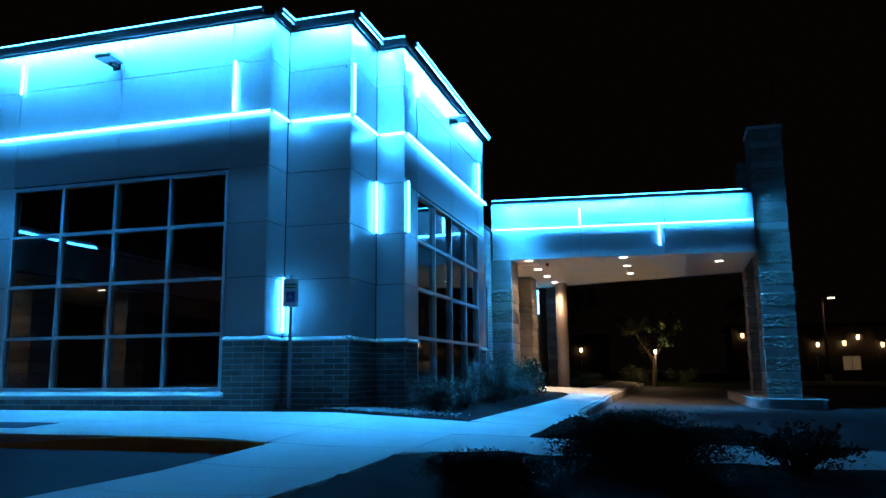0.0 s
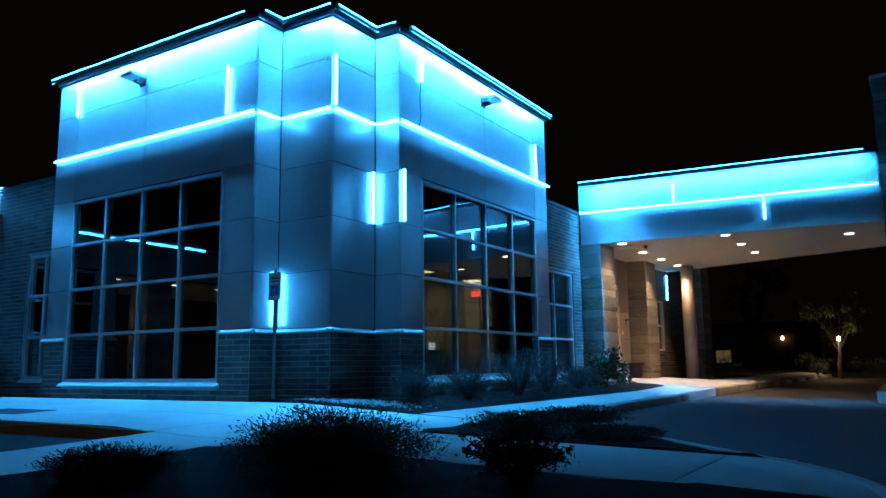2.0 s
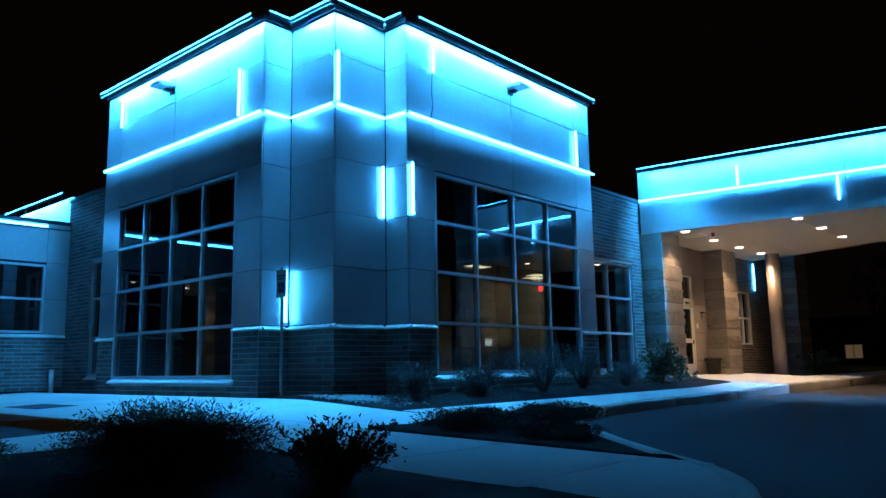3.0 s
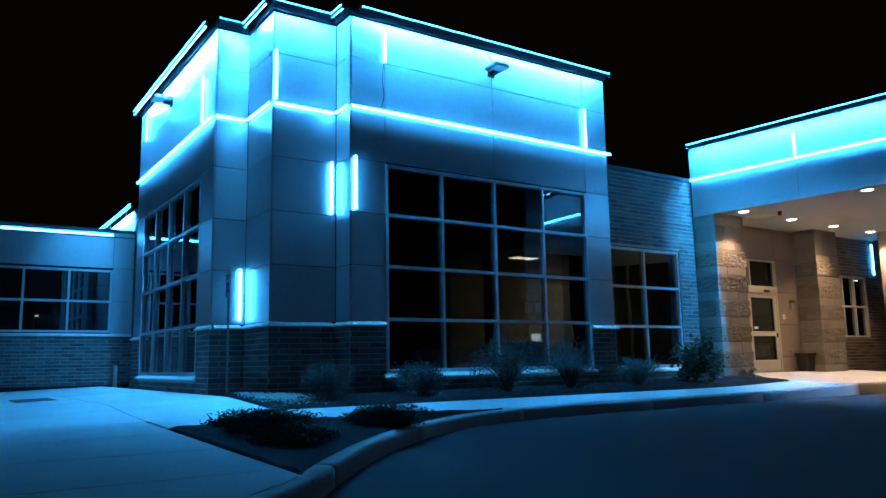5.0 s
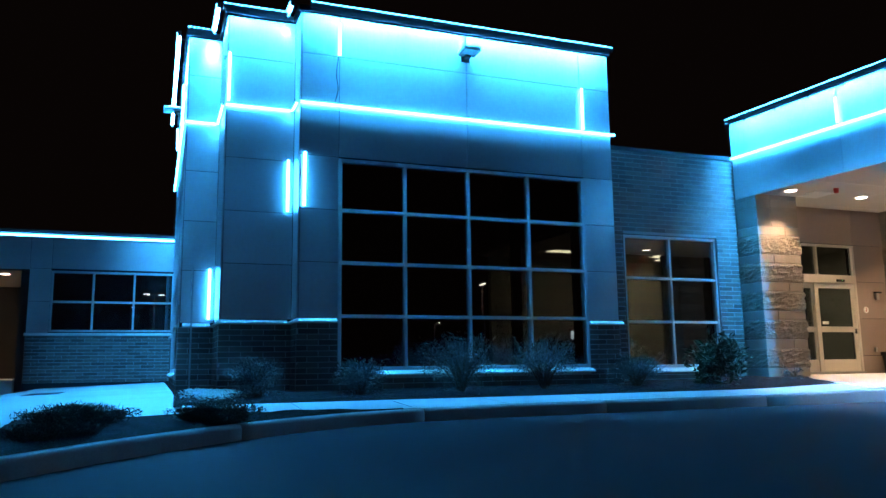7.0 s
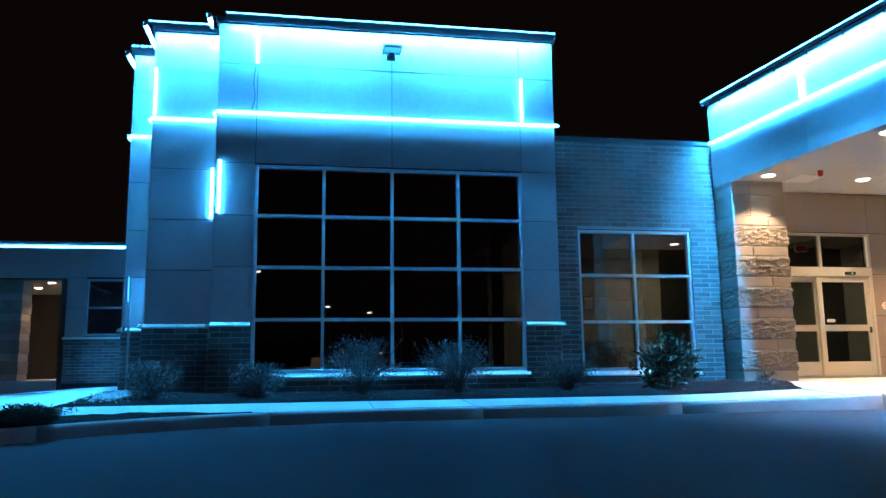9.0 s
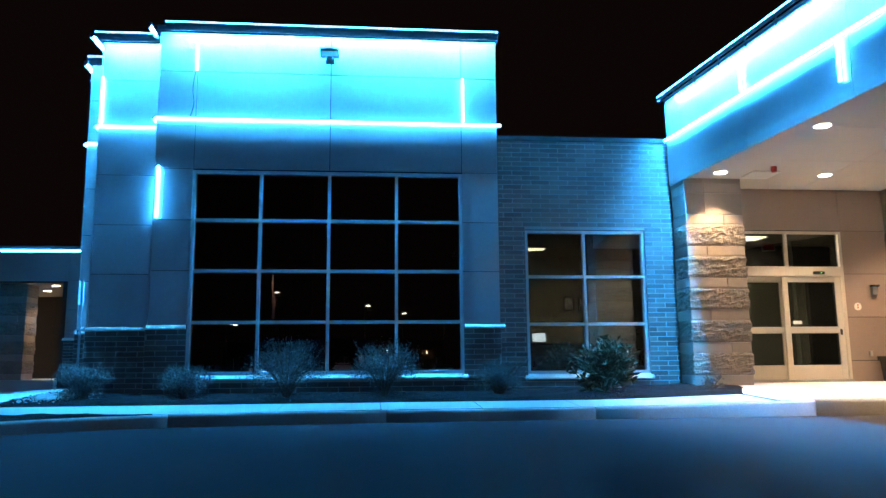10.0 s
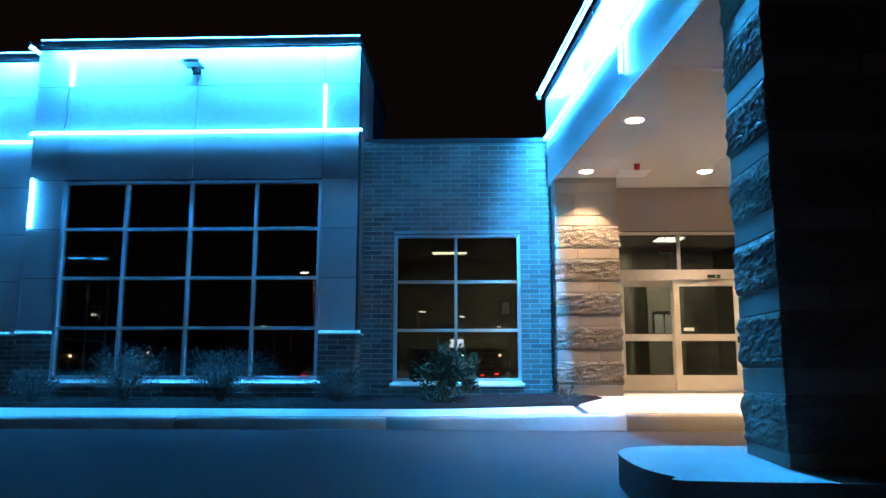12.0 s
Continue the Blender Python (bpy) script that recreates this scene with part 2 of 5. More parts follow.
def kerb_run(line, name, mat, parent, width=0.17, high=0.0, low=-0.30, round_top=0.03):
    inner = offset_line(line, width)
    bm = bmesh.new()
    rings = []
    for a, b in zip(line, inner):
        ga = grade(a.x, a.y)
        w = (b - a)
        prof = [(-0.02, low), (-0.012, high - round_top * 1.6), (0.10, high - round_top * 0.3), (0.28, high), (1.0, high), (1.0, low)]
        rings.append([bm.verts.new((a.x + w.x * s, a.y + w.y * s, ga + h)) for s, h in prof])
    for r0, r1 in zip(rings, rings[1:]):
        for k in range(5):
            bm.faces.new((r0[k], r0[k + 1], r1[k + 1], r1[k]))
    bm.faces.new(rings[0])
    bm.faces.new(list(reversed(rings[-1])))
    bmesh.ops.recalc_face_normals(bm, faces=bm.faces[:])
    ob = part(name, bm, mat, parent)
    for p in ob.data.polygons:
        p.use_smooth = len(p.vertices) == 4
    return ob


kerb = tagged(empty("kerb", -1.36, 14, 0), "grey cast concrete kerb curving along the driveway", "kerb", kind="structure")
# cast lengths of about three metres, with open joints between them
run, acc = [kerb_line[0]], 0.0
for a, b in zip(kerb_line, kerb_line[1:]):
    acc += (b - a).length
    run.append(b)
    if acc > 3.0:
        kerb_run([run[0] + (run[1] - run[0]).normalized() * 0.006, *run[1:]], "kerb_length", M_KERB, kerb)
        run, acc = [b], 0.0
kerb_run(run, "kerb_length", M_KERB, kerb)

inside = offset_line(kerb_line, 0.172)


paving = tagged(empty("pavement", -4, 9.5, 0.2), "pale broom-finished concrete walk with tooled joints", "pavement", kind="structure")
J = 0.006


def paved(pts):
    return slab("slab", pts, M_CONCRETE, 0.0, 0.2, paving)


# plaza before the south wall
edges = [-30.0, -26, -22, -18.6, -16.5, -14.0, -11.4, -8.9, -6.2, -4.2]
for a, b in zip(edges, edges[1:]):
    paved([(a + J, 9.55 + J), (b - J, 9.55 + J), (b - J, 11.42), (a + J, 11.42)])
    paved([(a + J, 7.876), (b - J, 7.876), (b - J, 9.55 - J), (a + J, 9.55 - J)])
paved([(-4.2 + J, 9.55 + J), (-2.62, 9.55 + J), (-2.62, 11.36), (-4.2 + J, 11.42)])
paved([(-4.2 + J, 7.9 + J), (-2.35 - J, 7.9 + J), (-2.35 - J, 9.55 - J), (-4.2 + J, 9.55 - J)])
paved([(-2.62 + J, 9.55 + J), (-1.36, 9.55 + J), (-1.36, 11.5 - J), (-2.62 + J, 11.36 - J)])
# walk to the south
for a, b in ((1.75, 3.2), (3.2, 4.75), (4.75, 6.3), (6.3, 7.9)):
    paved([(-4.1, a + J), (-2.35, a + J), (-2.35, b - J), (-4.1, b - J)])
# walk to the east, down to the kerb
for a, b in ((-2.35, -0.75), (-0.75, 0.8), (0.8, 2.3)):
    paved([(a + J, 7.5), (b - J, 7.5), (b - J, 9.5), (a + J, 9.5)])
tail = [p for p in inside if 7.5 < p.y < 9.5 and p.x > 2]
paved([(2.3 + J, 7.5), *[(p.x, p.y) for p in tail], (2.9, 9.5), (2.3 + J, 9.5)])
# walk along the east wall


def walk_edge(y):
    if y < 14.0:
        return -1.36
    a, b = max((p for p in inside if p.y <= y and p.x < 3), key=lambda p: p.y), min((p for p in inside if p.y > y), key=lambda p: p.y)
    return max(-1.36, a.x + (b.x - a.x) * (y - a.y) / (b.y - a.y)) if y < 15.5 else a.x + (b.x - a.x) * (y - a.y) / (b.y - a.y)


y = 11.5
while y < 24.3:
    b = min(y + 1.6, 24.4)
    ym = (y + b) / 2
    paved([(-2.62, y + J), (walk_edge(y), y + J), (walk_edge(ym), ym), (walk_edge(b), b - J), (-2.62, b - J)])
    y = b
# forecourt under the canopy and beyond
for a, b in ((24.4, 26.6), (26.6, 29.0), (29.0, 31.4)):
    for c, d in ((-5.22, -3.1), (-3.1, -1.53)):
        paved([(c + J, a + J), (d - J, a + J), (d - J, b - J), (c + J, b - J)])
for k in range(9):
    paved([(-2.9, 31.4 + 2.4 * k + J), (-1.53, 31.4 + 2.4 * k + J), (-1.53, 33.8 + 2.4 * k - J), (-2.9, 33.8 + 2.4 * k - J)])

# painted kerb at the parking lot
ykerb = tagged(empty("painted_kerb", -5, 7.9, 0.2), "worn yellow-painted kerb at the edge of the parking lot", "kerb", kind="structure")
bm = bmesh.new()
for i, (x0, x1, t0, t1) in enumerate(((-8.2, -6.1, -0.125, 0.0), (-6.09, -4.2, 0.0, 0.0))):
    v = []
    for x, h in ((x0, t0), (x1, t1)):
        g = grade(x, 7.9)
        v.append([bm.verts.new(c) for c in ((x, 7.84, g - 0.3), (x, 7.85, g + h - 0.012), (x, 7.862, g + h - 0.002), (x, 7.874, g + h - 0.002), (x, 7.874, g - 0.3))])
    for k in range(4):
        bm.faces.new((v[0][k], v[0][k + 1], v[1][k + 1], v[1][k]))
    bm.faces.new(v[0])
    bm.faces.new(list(reversed(v[1])))
bmesh.ops.recalc_face_normals(bm, faces=bm.faces[:])
part("kerb_face", bm, M_YELLOW, ykerb)


tact = slab("tactile_panel", [(-9.95, 8.55), (-8.45, 8.55), (-8.45, 9.25), (-9.95, 9.25)], M_TACT, 0.006, 0.03)
tagged(tact, "dark tactile warning panel set in the ramp", "tactile panel", kind="structure")


def bed(name, outline, label, rise=0.03, mat=M_MULCH, seed=1):
    bm = bmesh.new()
    f = bm.faces.new([bm.verts.new((x, y, 0)) for x, y in outline])
    bmesh.ops.triangulate(bm, faces=[f])
    for _ in range(4):
        es = [e for e in bm.edges if e.calc_length() > 0.22]
        if es:
            bmesh.ops.subdivide_edges(bm, edges=es, cuts=1)
            bmesh.ops.triangulate(bm, faces=bm.faces[:])
    border = {v for e in bm.edges if len(e.link_faces) == 1 for v in e.verts}
    for v in bm.verts:
        h = noise.fractal((v.co.x * 2.2, v.co.y * 2.2, seed), 1.0, 2.0, 4) * 0.03
        v.co.z = grade(v.co.x, v.co.y) + (-0.02 if v in border else rise + h)
    ob = part(name, bm, mat, None, "", True)
    return tagged(ob, label, "planting bed", kind="structure")


e1 = [(p.x, p.y) for p in inside if p.y > 9.5 and p.y < 14.6 and p.x < 3.1]
bed("mulch_bed", [(-1.345, 9.52), (2.85, 9.52), *e1, (-1.345, 14.6)], "dark bark mulch bed between walk and curved kerb", 0.02, seed=2)
e2 = [(p.x, p.y) for p in inside if p.x > -2.3 and p.y < 7.45]
bed("mulch_bed", [(-2.33, 7.48), (-2.33, 1.7), *e2, (3.66, 7.48)], "dark bark mulch bed with evergreen shrubs", 0.02, seed=3)
bed("mulch_bed", [(-6.3, 11.55), (-2.64, 11.38), (-2.64, 24.4), (-4.0, 25.1), (-5.0, 24.3), (-5.0, 20.3), (-4.3, 20.3), (-4.3, 13.4), (-4.9, 13.4), (-4.9, 12.1), (-6.3, 12.1)],
    "dark mulch planting bed along the wall", 0.03, seed=4)
bm = bmesh.new()
gr = random.Random(5)
for k in range(900):
    x, y = -4.35 + gr.gauss(0, 0.55), 12.05 + gr.gauss(0, 0.22)
    if not (-5.6 < x < -2.8 and 11.5 < y < 12.9) or (x < -4.95 and y > 12.1):
        continue
    s = gr.uniform(0.012, 0.035)
    c = Vector((x, y, grade(x, y) + 0.035 + s * 0.3))
    vs = [bm.verts.new(c + Vector((dx * s * gr.uniform(.6, 1.2), dy * s * gr.uniform(.6, 1.2), dz * s * 0.6))) for dx, dy, dz in ((1, 0, 0), (-1, 0, 0), (0, 1, 0), (0, -1, 0), (0, 0, 1), (0, 0, -1))]
    for f in ((0, 2, 4), (2, 1, 4), (1, 3, 4), (3, 0, 4), (2, 0, 5), (1, 2, 5), (3, 1, 5), (0, 3, 5)):
        bm.faces.new([vs[i] for i in f])
tagged(part("gravel", bm, M_GRAVEL), "pale washed gravel strewn at the wall corner", "gravel", kind="stuff")
lawn = slab("lawn", [(-60, 40), (-3.0, 40), (-3.0, 55), (30, 56), (60, 60), (60, 75), (-60, 75)], M_GRASS, 0.02, 0.3)
tagged(lawn, "dark night lawn beyond the driveway", "lawn", kind="structure")

# ---- the building: walls, panels, bricks ----
SOUTH, EAST = Face("y", 11.50, -1), Face("x", -4.40, 1)
RET1, NOTCH1 = Face("x", -6.30, 1), Face("y", 12.17, -1)
RET2, NOTCH2 = Face("x", -5.00, 1), Face("y", 13.48, -1)
ROWS_Z = [1.66, 2.70, 3.70, 4.73, 5.73, 6.74, 7.565]
LOW = 0.05


def wall(name, face, u0, u1, z0, z1, holes, label, depth=0.28, mat=M_BACK, front=-0.03):
    """One wall core with its openings left free."""
    bm = bmesh.new()
    cuts = sorted({u0, u1, *[h[k] for h in holes for k in (0, 1)]})
    for a, b in zip(cuts, cuts[1:]):
        hs = sorted([h for h in holes if h[0] <= a and h[1] >= b], key=lambda h: h[2])
        z = z0
        for h in hs:
            if h[2] > z:
                face.box(bm, a, b, front - depth, front, z, h[2])
            z = h[3]
        if z1 > z:
            face.box(bm, a, b, front - depth, front, z, z1)
    return tagged(part(name, bm, mat), label, "wall", kind="structure")


WIN_A = (-12.03, -7.12, 0.70, 4.70)
WIN_B = (14.24, 19.57, 0.70, 4.70)
WIN_C = (20.99, 23.60, 0.66, 3.68)
PANEL_LABEL = "silver aluminium panel wall over a grey-brown brick base"
w_south = wall("wall_south", SOUTH, -12.80, -6.33, LOW, 7.56, [WIN_A], PANEL_LABEL)
w_east = wall("wall_east", EAST, 13.51, 20.31, LOW, 7.56, [WIN_B], PANEL_LABEL)
w_ret1 = wall("wall_return_1", RET1, 11.53, 12.20, LOW, 7.56, [], PANEL_LABEL)
w_not1 = wall("wall_notch_1", NOTCH1, -6.33, -5.03, LOW, 7.56, [], PANEL_LABEL)
w_ret2 = wall("wall_return_2", RET2, 12.20, 13.51, LOW, 7.56, [], PANEL_LABEL)
w_not2 = wall("wall_notch_2", NOTCH2, -5.03, -4.43, LOW, 7.56, [], PANEL_LABEL)
w_end = wall("wall_end_east", Face("y", 20.31, 1), -9.0, -4.43, LOW, 7.56, [(-8.9, -5.6, 0.45, 3.9)], PANEL_LABEL)
w_end2 = wall("wall_end_south", Face("x", -12.80, -1), 11.53, 16.0, LOW, 7.56, [], PANEL_LABEL)


def panels(face, parent, cols, rows=ROWS_Z, skip=None, gap=0.007):
    for a, b in zip(cols, cols[1:]):
        for z0, z1 in zip(rows, rows[1:]):
            lo, hi = z0, z1
            if skip and a >= skip[0] - 0.01 and b <= skip[1] + 0.01:
                if hi <= skip[3] + 0.05:
                    continue
                lo = max(lo, skip[3])
            bm = face.boxed(a + gap, b - gap, -0.025, 0.0, lo + gap, hi - gap)
            part("panel", bm, M_PANEL, parent)


panels(SOUTH, w_south, [-12.80, -12.03, -9.58, -7.12, -6.30], skip=WIN_A)
panels(EAST, w_east, [13.507, 14.24, 16.90, 19.57, 20.31], skip=WIN_B)
panels(RET1, w_ret1, [11.527, 12.17])
panels(NOTCH1, w_not1, [-6.29, -5.00])
panels(RET2, w_ret2, [12.197, 13.48])
panels(NOTCH2, w_not2, [-4.99, -4.40])
panels(Face("y", 20.31, 1), w_end, [-5.45, -4.427], ROWS_Z)
panels(Face("y", 20.31, 1), w_end, [-6.5, -5.45], ROWS_Z[4:])
panels(Face("x", -12.80, -1), w_end2, [11.52, 13.5], ROWS_Z)


def ledge(face, parent, u0, u1, z=1.66, name="ledge", out=0.075, high=0.085):
    bm = face.boxed(u0, u1, -0.02, out, z - high, z)
    for v in bm.verts:
        if v.co.z > z - 0.001 and abs((v.co.x if face.axis == "x" else v.co.y) - (face.at + face.out * out)) < 0.001:
            v.co.z -= high * 0.72
    return part(name, bm, M_STONE, parent, "pale cast stone ledge")


ledge(SOUTH, w_south, -12.88, -12.05)
ledge(SOUTH, w_south, -7.10, -6.225)
ledge(RET1, w_ret1, 11.577, 12.093)
ledge(NOTCH1, w_not1, -6.30, -4.925)
ledge(RET2, w_ret2, 12.095, 13.403)
ledge(NOTCH2, w_not2, -5.00, -4.325)
ledge(EAST, w_east, 13.482, 14.22)
ledge(EAST, w_east, 19.59, 20.40)
ledge(Face("y", 20.31, 1), w_end, -5.05, -4.402)
ledge(SOUTH, w_south, -12.10, -7.06, 0.70, "window_sill", 0.085, 0.10)
ledge(EAST, w_east, 14.18, 19.64, 0.70, "window_sill", 0.085, 0.10)

# brick: shared meshes, one object each
COURSE, BRICK_L = 0.1016, 0.4064
brick_stock = {}


def brick_mesh(length, turned):
    key = (round(length, 3), turned)
    if key not in brick_stock:
        l, h, d = length - 0.013, COURSE - 0.013, 0.05
        bm = bmesh.new()
        box(bm, *((-d, 0.0, -l / 2, l / 2) if turned else (-l / 2, l / 2, -d, 0.0)), 0, h)
        for v in bm.verts:
            v.co += Vector((random.uniform(-1, 1), random.uniform(-1, 1), random.uniform(-1, 1))) * 0.0012
        me = mesh_of(bm, "brick")
        me.materials.append(M_BRICK)
        brick_stock[key] = me
    return brick_stock[key]


def bricks(face, parent, u0, u1, z0, z1, holes=(), proud=0.012, name="brick", limit=300, back=True):
    """Running bond on a mortar bed; past the limit the courses are joined."""
    rng = random.Random(int(abs(u0) * 100 + abs(face.at) * 7))
    if back:
        bm = bmesh.new()
        cuts = sorted({u0, u1, *[h[k] for h in holes for k in (0, 1)]})
        for a, b in zip(cuts, cuts[1:]):
            hs = sorted([h for h in holes if h[0] <= a and h[1] >= b], key=lambda h: h[2])
            z = z0
            for h in hs:
                if h[2] > z:
                    face.box(bm, a, b, -0.028, proud - 0.004, z, h[2])
                z = h[3]
            if z1 > z:
                face.box(bm, a, b, -0.028, proud - 0.004, z, z1)
        part("mortar", bm, M_MORTAR, parent)
    n, k = 0, 0
    rest = bmesh.new()
    z = z0 + 0.004
    while z + COURSE * 0.5 < z1:
        u = u0 - (BRICK_L / 2 if k % 2 else 0)
        while u < u1 - 0.02:
            a, b = max(u, u0), min(u + BRICK_L, u1)
            spans = [(a, b)]
            for h in holes:
                if z + COURSE * 0.6 > h[2] and z + COURSE * 0.4 < h[3]:
                    spans = [s for a2, b2 in spans for s in ((a2, min(b2, h[0])), (max(a2, h[1]), b2)) if s[1] - s[0] > 0.03]
            for a2, b2 in spans:
                if b2 - a2 < 0.03:
                    continue
                length = round((b2 - a2) / 0.02) * 0.02 if b2 - a2 < BRICK_L - 0.01 else BRICK_L
                length = min(length, b2 - a2)
                c = (a2 + b2) / 2
                jitter = rng.uniform(-0.002, 0.003)
                n += 1
                if n <= limit:
                    ob = new(name, brick_mesh(length, face.axis == "x"))
                    px, py, pz = face.place(c, proud + jitter, z)
                    rot = 180 if face.out < 0 else 0
                    ob.parent = parent
                    ob.matrix_basis = pose(px, py, pz, 0, 0, rot)
                else:
                    face.box(rest, a2 + 0.0065, b2 - 0.0065, -0.03, proud + jitter, z, z + COURSE - 0.013)
            u += BRICK_L
        z += COURSE
        k += 1
    if len(rest.verts):
        ob = part("brickwork", rest, M_BRICK, parent)
        ob["kind"] = "stuff"
    else:
        rest.free()


BR0, BR1 = 0.15, 1.575
bricks(SOUTH, w_south, -12.80, -6.29, BR0, BR1, [(WIN_A[0], WIN_A[1], 0.60, 9)])
bricks(RET1, w_ret1, 11.49, 12.17, BR0, BR1)
bricks(NOTCH1, w_not1, -6.29, -4.99, BR0, BR1)
bricks(RET2, w_ret2, 12.16, 13.48, BR0, BR1)
bricks(NOTCH2, w_not2, -4.99, -4.39, BR0, BR1)
bricks(EAST, w_east, 13.47, 20.32, BR0, BR1, [(WIN_B[0], WIN_B[1], 0.60, 9)])
bricks(Face("y", 20.31, 1), w_end, -5.10, -4.39, BR0, BR1)

# brick link walls
LINK = Face("x", -5.10, 1)
w_link = wall("wall_link_east", LINK, 20.31, 24.5, LOW, 5.66, [WIN_C], "grey-brown brick wall with a six-pane window")
bricks(LINK, w_link, 20.33, 24.25, 0.2, 5.64, [(WIN_C[0], WIN_C[1], 0.62, 3.70)], 0.012)
ledge(LINK, w_link, 20.93, 23.66, 0.66, "window_sill", 0.075, 0.11)
part("coping", LINK.boxed(20.33, 24.18, -0.32, 0.05, 5.64, 5.74, bevel=0.008), M_COPING, w_link, "thin metal coping")
LINK2 = Face("y", 12.20, -1)
w_link2 = wall("wall_link_south", LINK2, -16.5, -12.80, LOW, 5.66, [(-14.95, -13.55, 0.75, 3.80)], "grey-brown brick wall with a narrow window")
bricks(LINK2, w_link2, -16.5, -12.80, 0.3, 5.64, [(-14.95, -13.55, 0.70, 3.80)], 0.012, limit=150)
part("coping", LINK2.boxed(-16.5, -12.82, -0.32, 0.05, 5.64, 5.74, bevel=0.008), M_COPING, w_link2)
ledge(LINK2, w_link2, -15.0, -13.5, 0.75, "window_sill", 0.06, 0.09)


# ---- windows ----
def window(name, face, u0, u1, z0, z1, us, zs, label, bar=0.058, frame_w=0.062, inset=0.02, mat=M_GLASS, depth=0.11):
    w = tagged(empty(name, *face.place((u0 + u1) / 2, 0, z0)), label, "window", kind="structure")
    d0, d1 = -depth - inset, -inset + 0.028
    for nm, a, b, c, d in (("jamb", u0, u0 + frame_w, z0, z1), ("jamb", u1 - frame_w, u1, z0, z1), ("head", u0 + frame_w, u1 - frame_w, z1 - frame_w, z1), ("bottom_rail", u0 + frame_w, u1 - frame_w, z0, z0 + frame_w)):
        part(nm, face.boxed(a, b, d0, d1, c, d, bevel=0.004), M_FRAME, w)
    ue = [u0 + frame_w - bar / 2, *us, u1 - frame_w + bar / 2]
    ze = [z0 + frame_w - bar / 2, *zs, z1 - frame_w + bar / 2]
    for u in us:
        part("mullion", face.boxed(u - bar / 2, u + bar / 2, d0 + 0.01, d1 - 0.004, z0 + frame_w, z1 - frame_w, bevel=0.004), M_FRAME, w)
    for z in zs:
        for a, b in zip(ue, ue[1:]):
            part("transom", face.boxed(a + bar / 2, b - bar / 2, d0 + 0.01, d1 - 0.008, z - bar / 2, z + bar / 2), M_FRAME, w)
    rng = random.Random(int(u0 * 10))
    for a, b in zip(ue, ue[1:]):
        for c, d in zip(ze, ze[1:]):
            ob = part("pane", face.boxed(a + bar / 2 - 0.008, b - bar / 2 + 0.008, -inset - 0.062, -inset - 0.05, c + bar / 2 - 0.008, d - bar / 2 + 0.008), mat, w)
            # no two panes hang quite true
            s = rng.uniform(-0.0022, 0.0022)
            p = Vector(face.place((a + b) / 2, -inset - 0.056, (c + d) / 2))
            turn = Matrix.Translation(p) @ Matrix.Rotation(s, 4, "Z") @ Matrix.Rotation(rng.uniform(-0.0015, 0.0015), 4, "X" if face.axis == "y" else "Y") @ Matrix.Translation(-p)
            ob.data.transform(turn)
            ob.visible_shadow = False
    return w


DARKWIN = "dark sixteen-pane window in a pale aluminium frame"
window("window_1", SOUTH, *WIN_A, [-10.80, -9.575, -8.35], [1.70, 2.70, 3.70], DARKWIN)
window("window_2", EAST, *WIN_B, [15.56, 16.90, 18.24], [1.70, 2.70, 3.70], DARKWIN)
window("window_3", LINK, *WIN_C, [22.27], [1.69, 2.69], "dark six-pane window in a pale aluminium frame", inset=0.06)
window("window_4", LINK2, -14.95, -13.55, 0.75, 3.80, [-14.25], [1.75, 2.78], "narrow dark window in the brick wall", inset=0.06)


# ---- roof edges and LED rails ----
coping = tagged(empty("parapet_coping", -6, 12, 7.58), "dark metal parapet coping along the stepped roofline", "coping", kind="structure")
for face, a, b in ((SOUTH, -12.86, -6.24), (RET1, 11.56, 12.11), (NOTCH1, -6.30, -4.94), (RET2, 12.17, 13.42), (NOTCH2, -5.0, -4.34), (EAST, 13.48, 20.36)):
    part("coping_length", face.boxed(a, b, -0.28, 0.055, 7.57, 7.69, bevel=0.006), M_COPING, coping)
part("coping_length", boxed(-9, -4.42, 20.03, 20.36, 7.57, 7.688), M_COPING, coping)


def led_bar(name, p0, p1, wide=0.05, deep=0.035, label="glowing cyan LED light bar on the wall"):
    """A lit tube between two points, in a thin metal channel, with end caps."""
    p0, p1 = Vector(p0), Vector(p1)
    c, d = (p0 + p1) / 2, (p1 - p0)
    n = d.normalized()
    thing = tagged(empty(name, *c), label, "light bar", group="LED light bars")
    q = n.to_track_quat("Z", "Y").to_matrix().to_4x4()
    bm = cyl(bmesh.new(), 0, 0, -d.length / 2, d.length / 2, wide / 2, n=10)
    bm.transform(Matrix.Translation(c) @ q)
    part("tube", bm, M_LED if abs(n.z) > 0.5 else M_LEDH, thing, "white-hot cyan lit tube", True)
    for s in (-1, 1):
        bm = cyl(bmesh.new(), 0, 0, -0.004, 0.004, wide / 2 - 0.004, n=10)
        bm.transform(Matrix.Translation(c + n * s * (d.length / 2 + 0.004)) @ q)
        part("end_cap", bm, M_COPING, thing)
    return thing


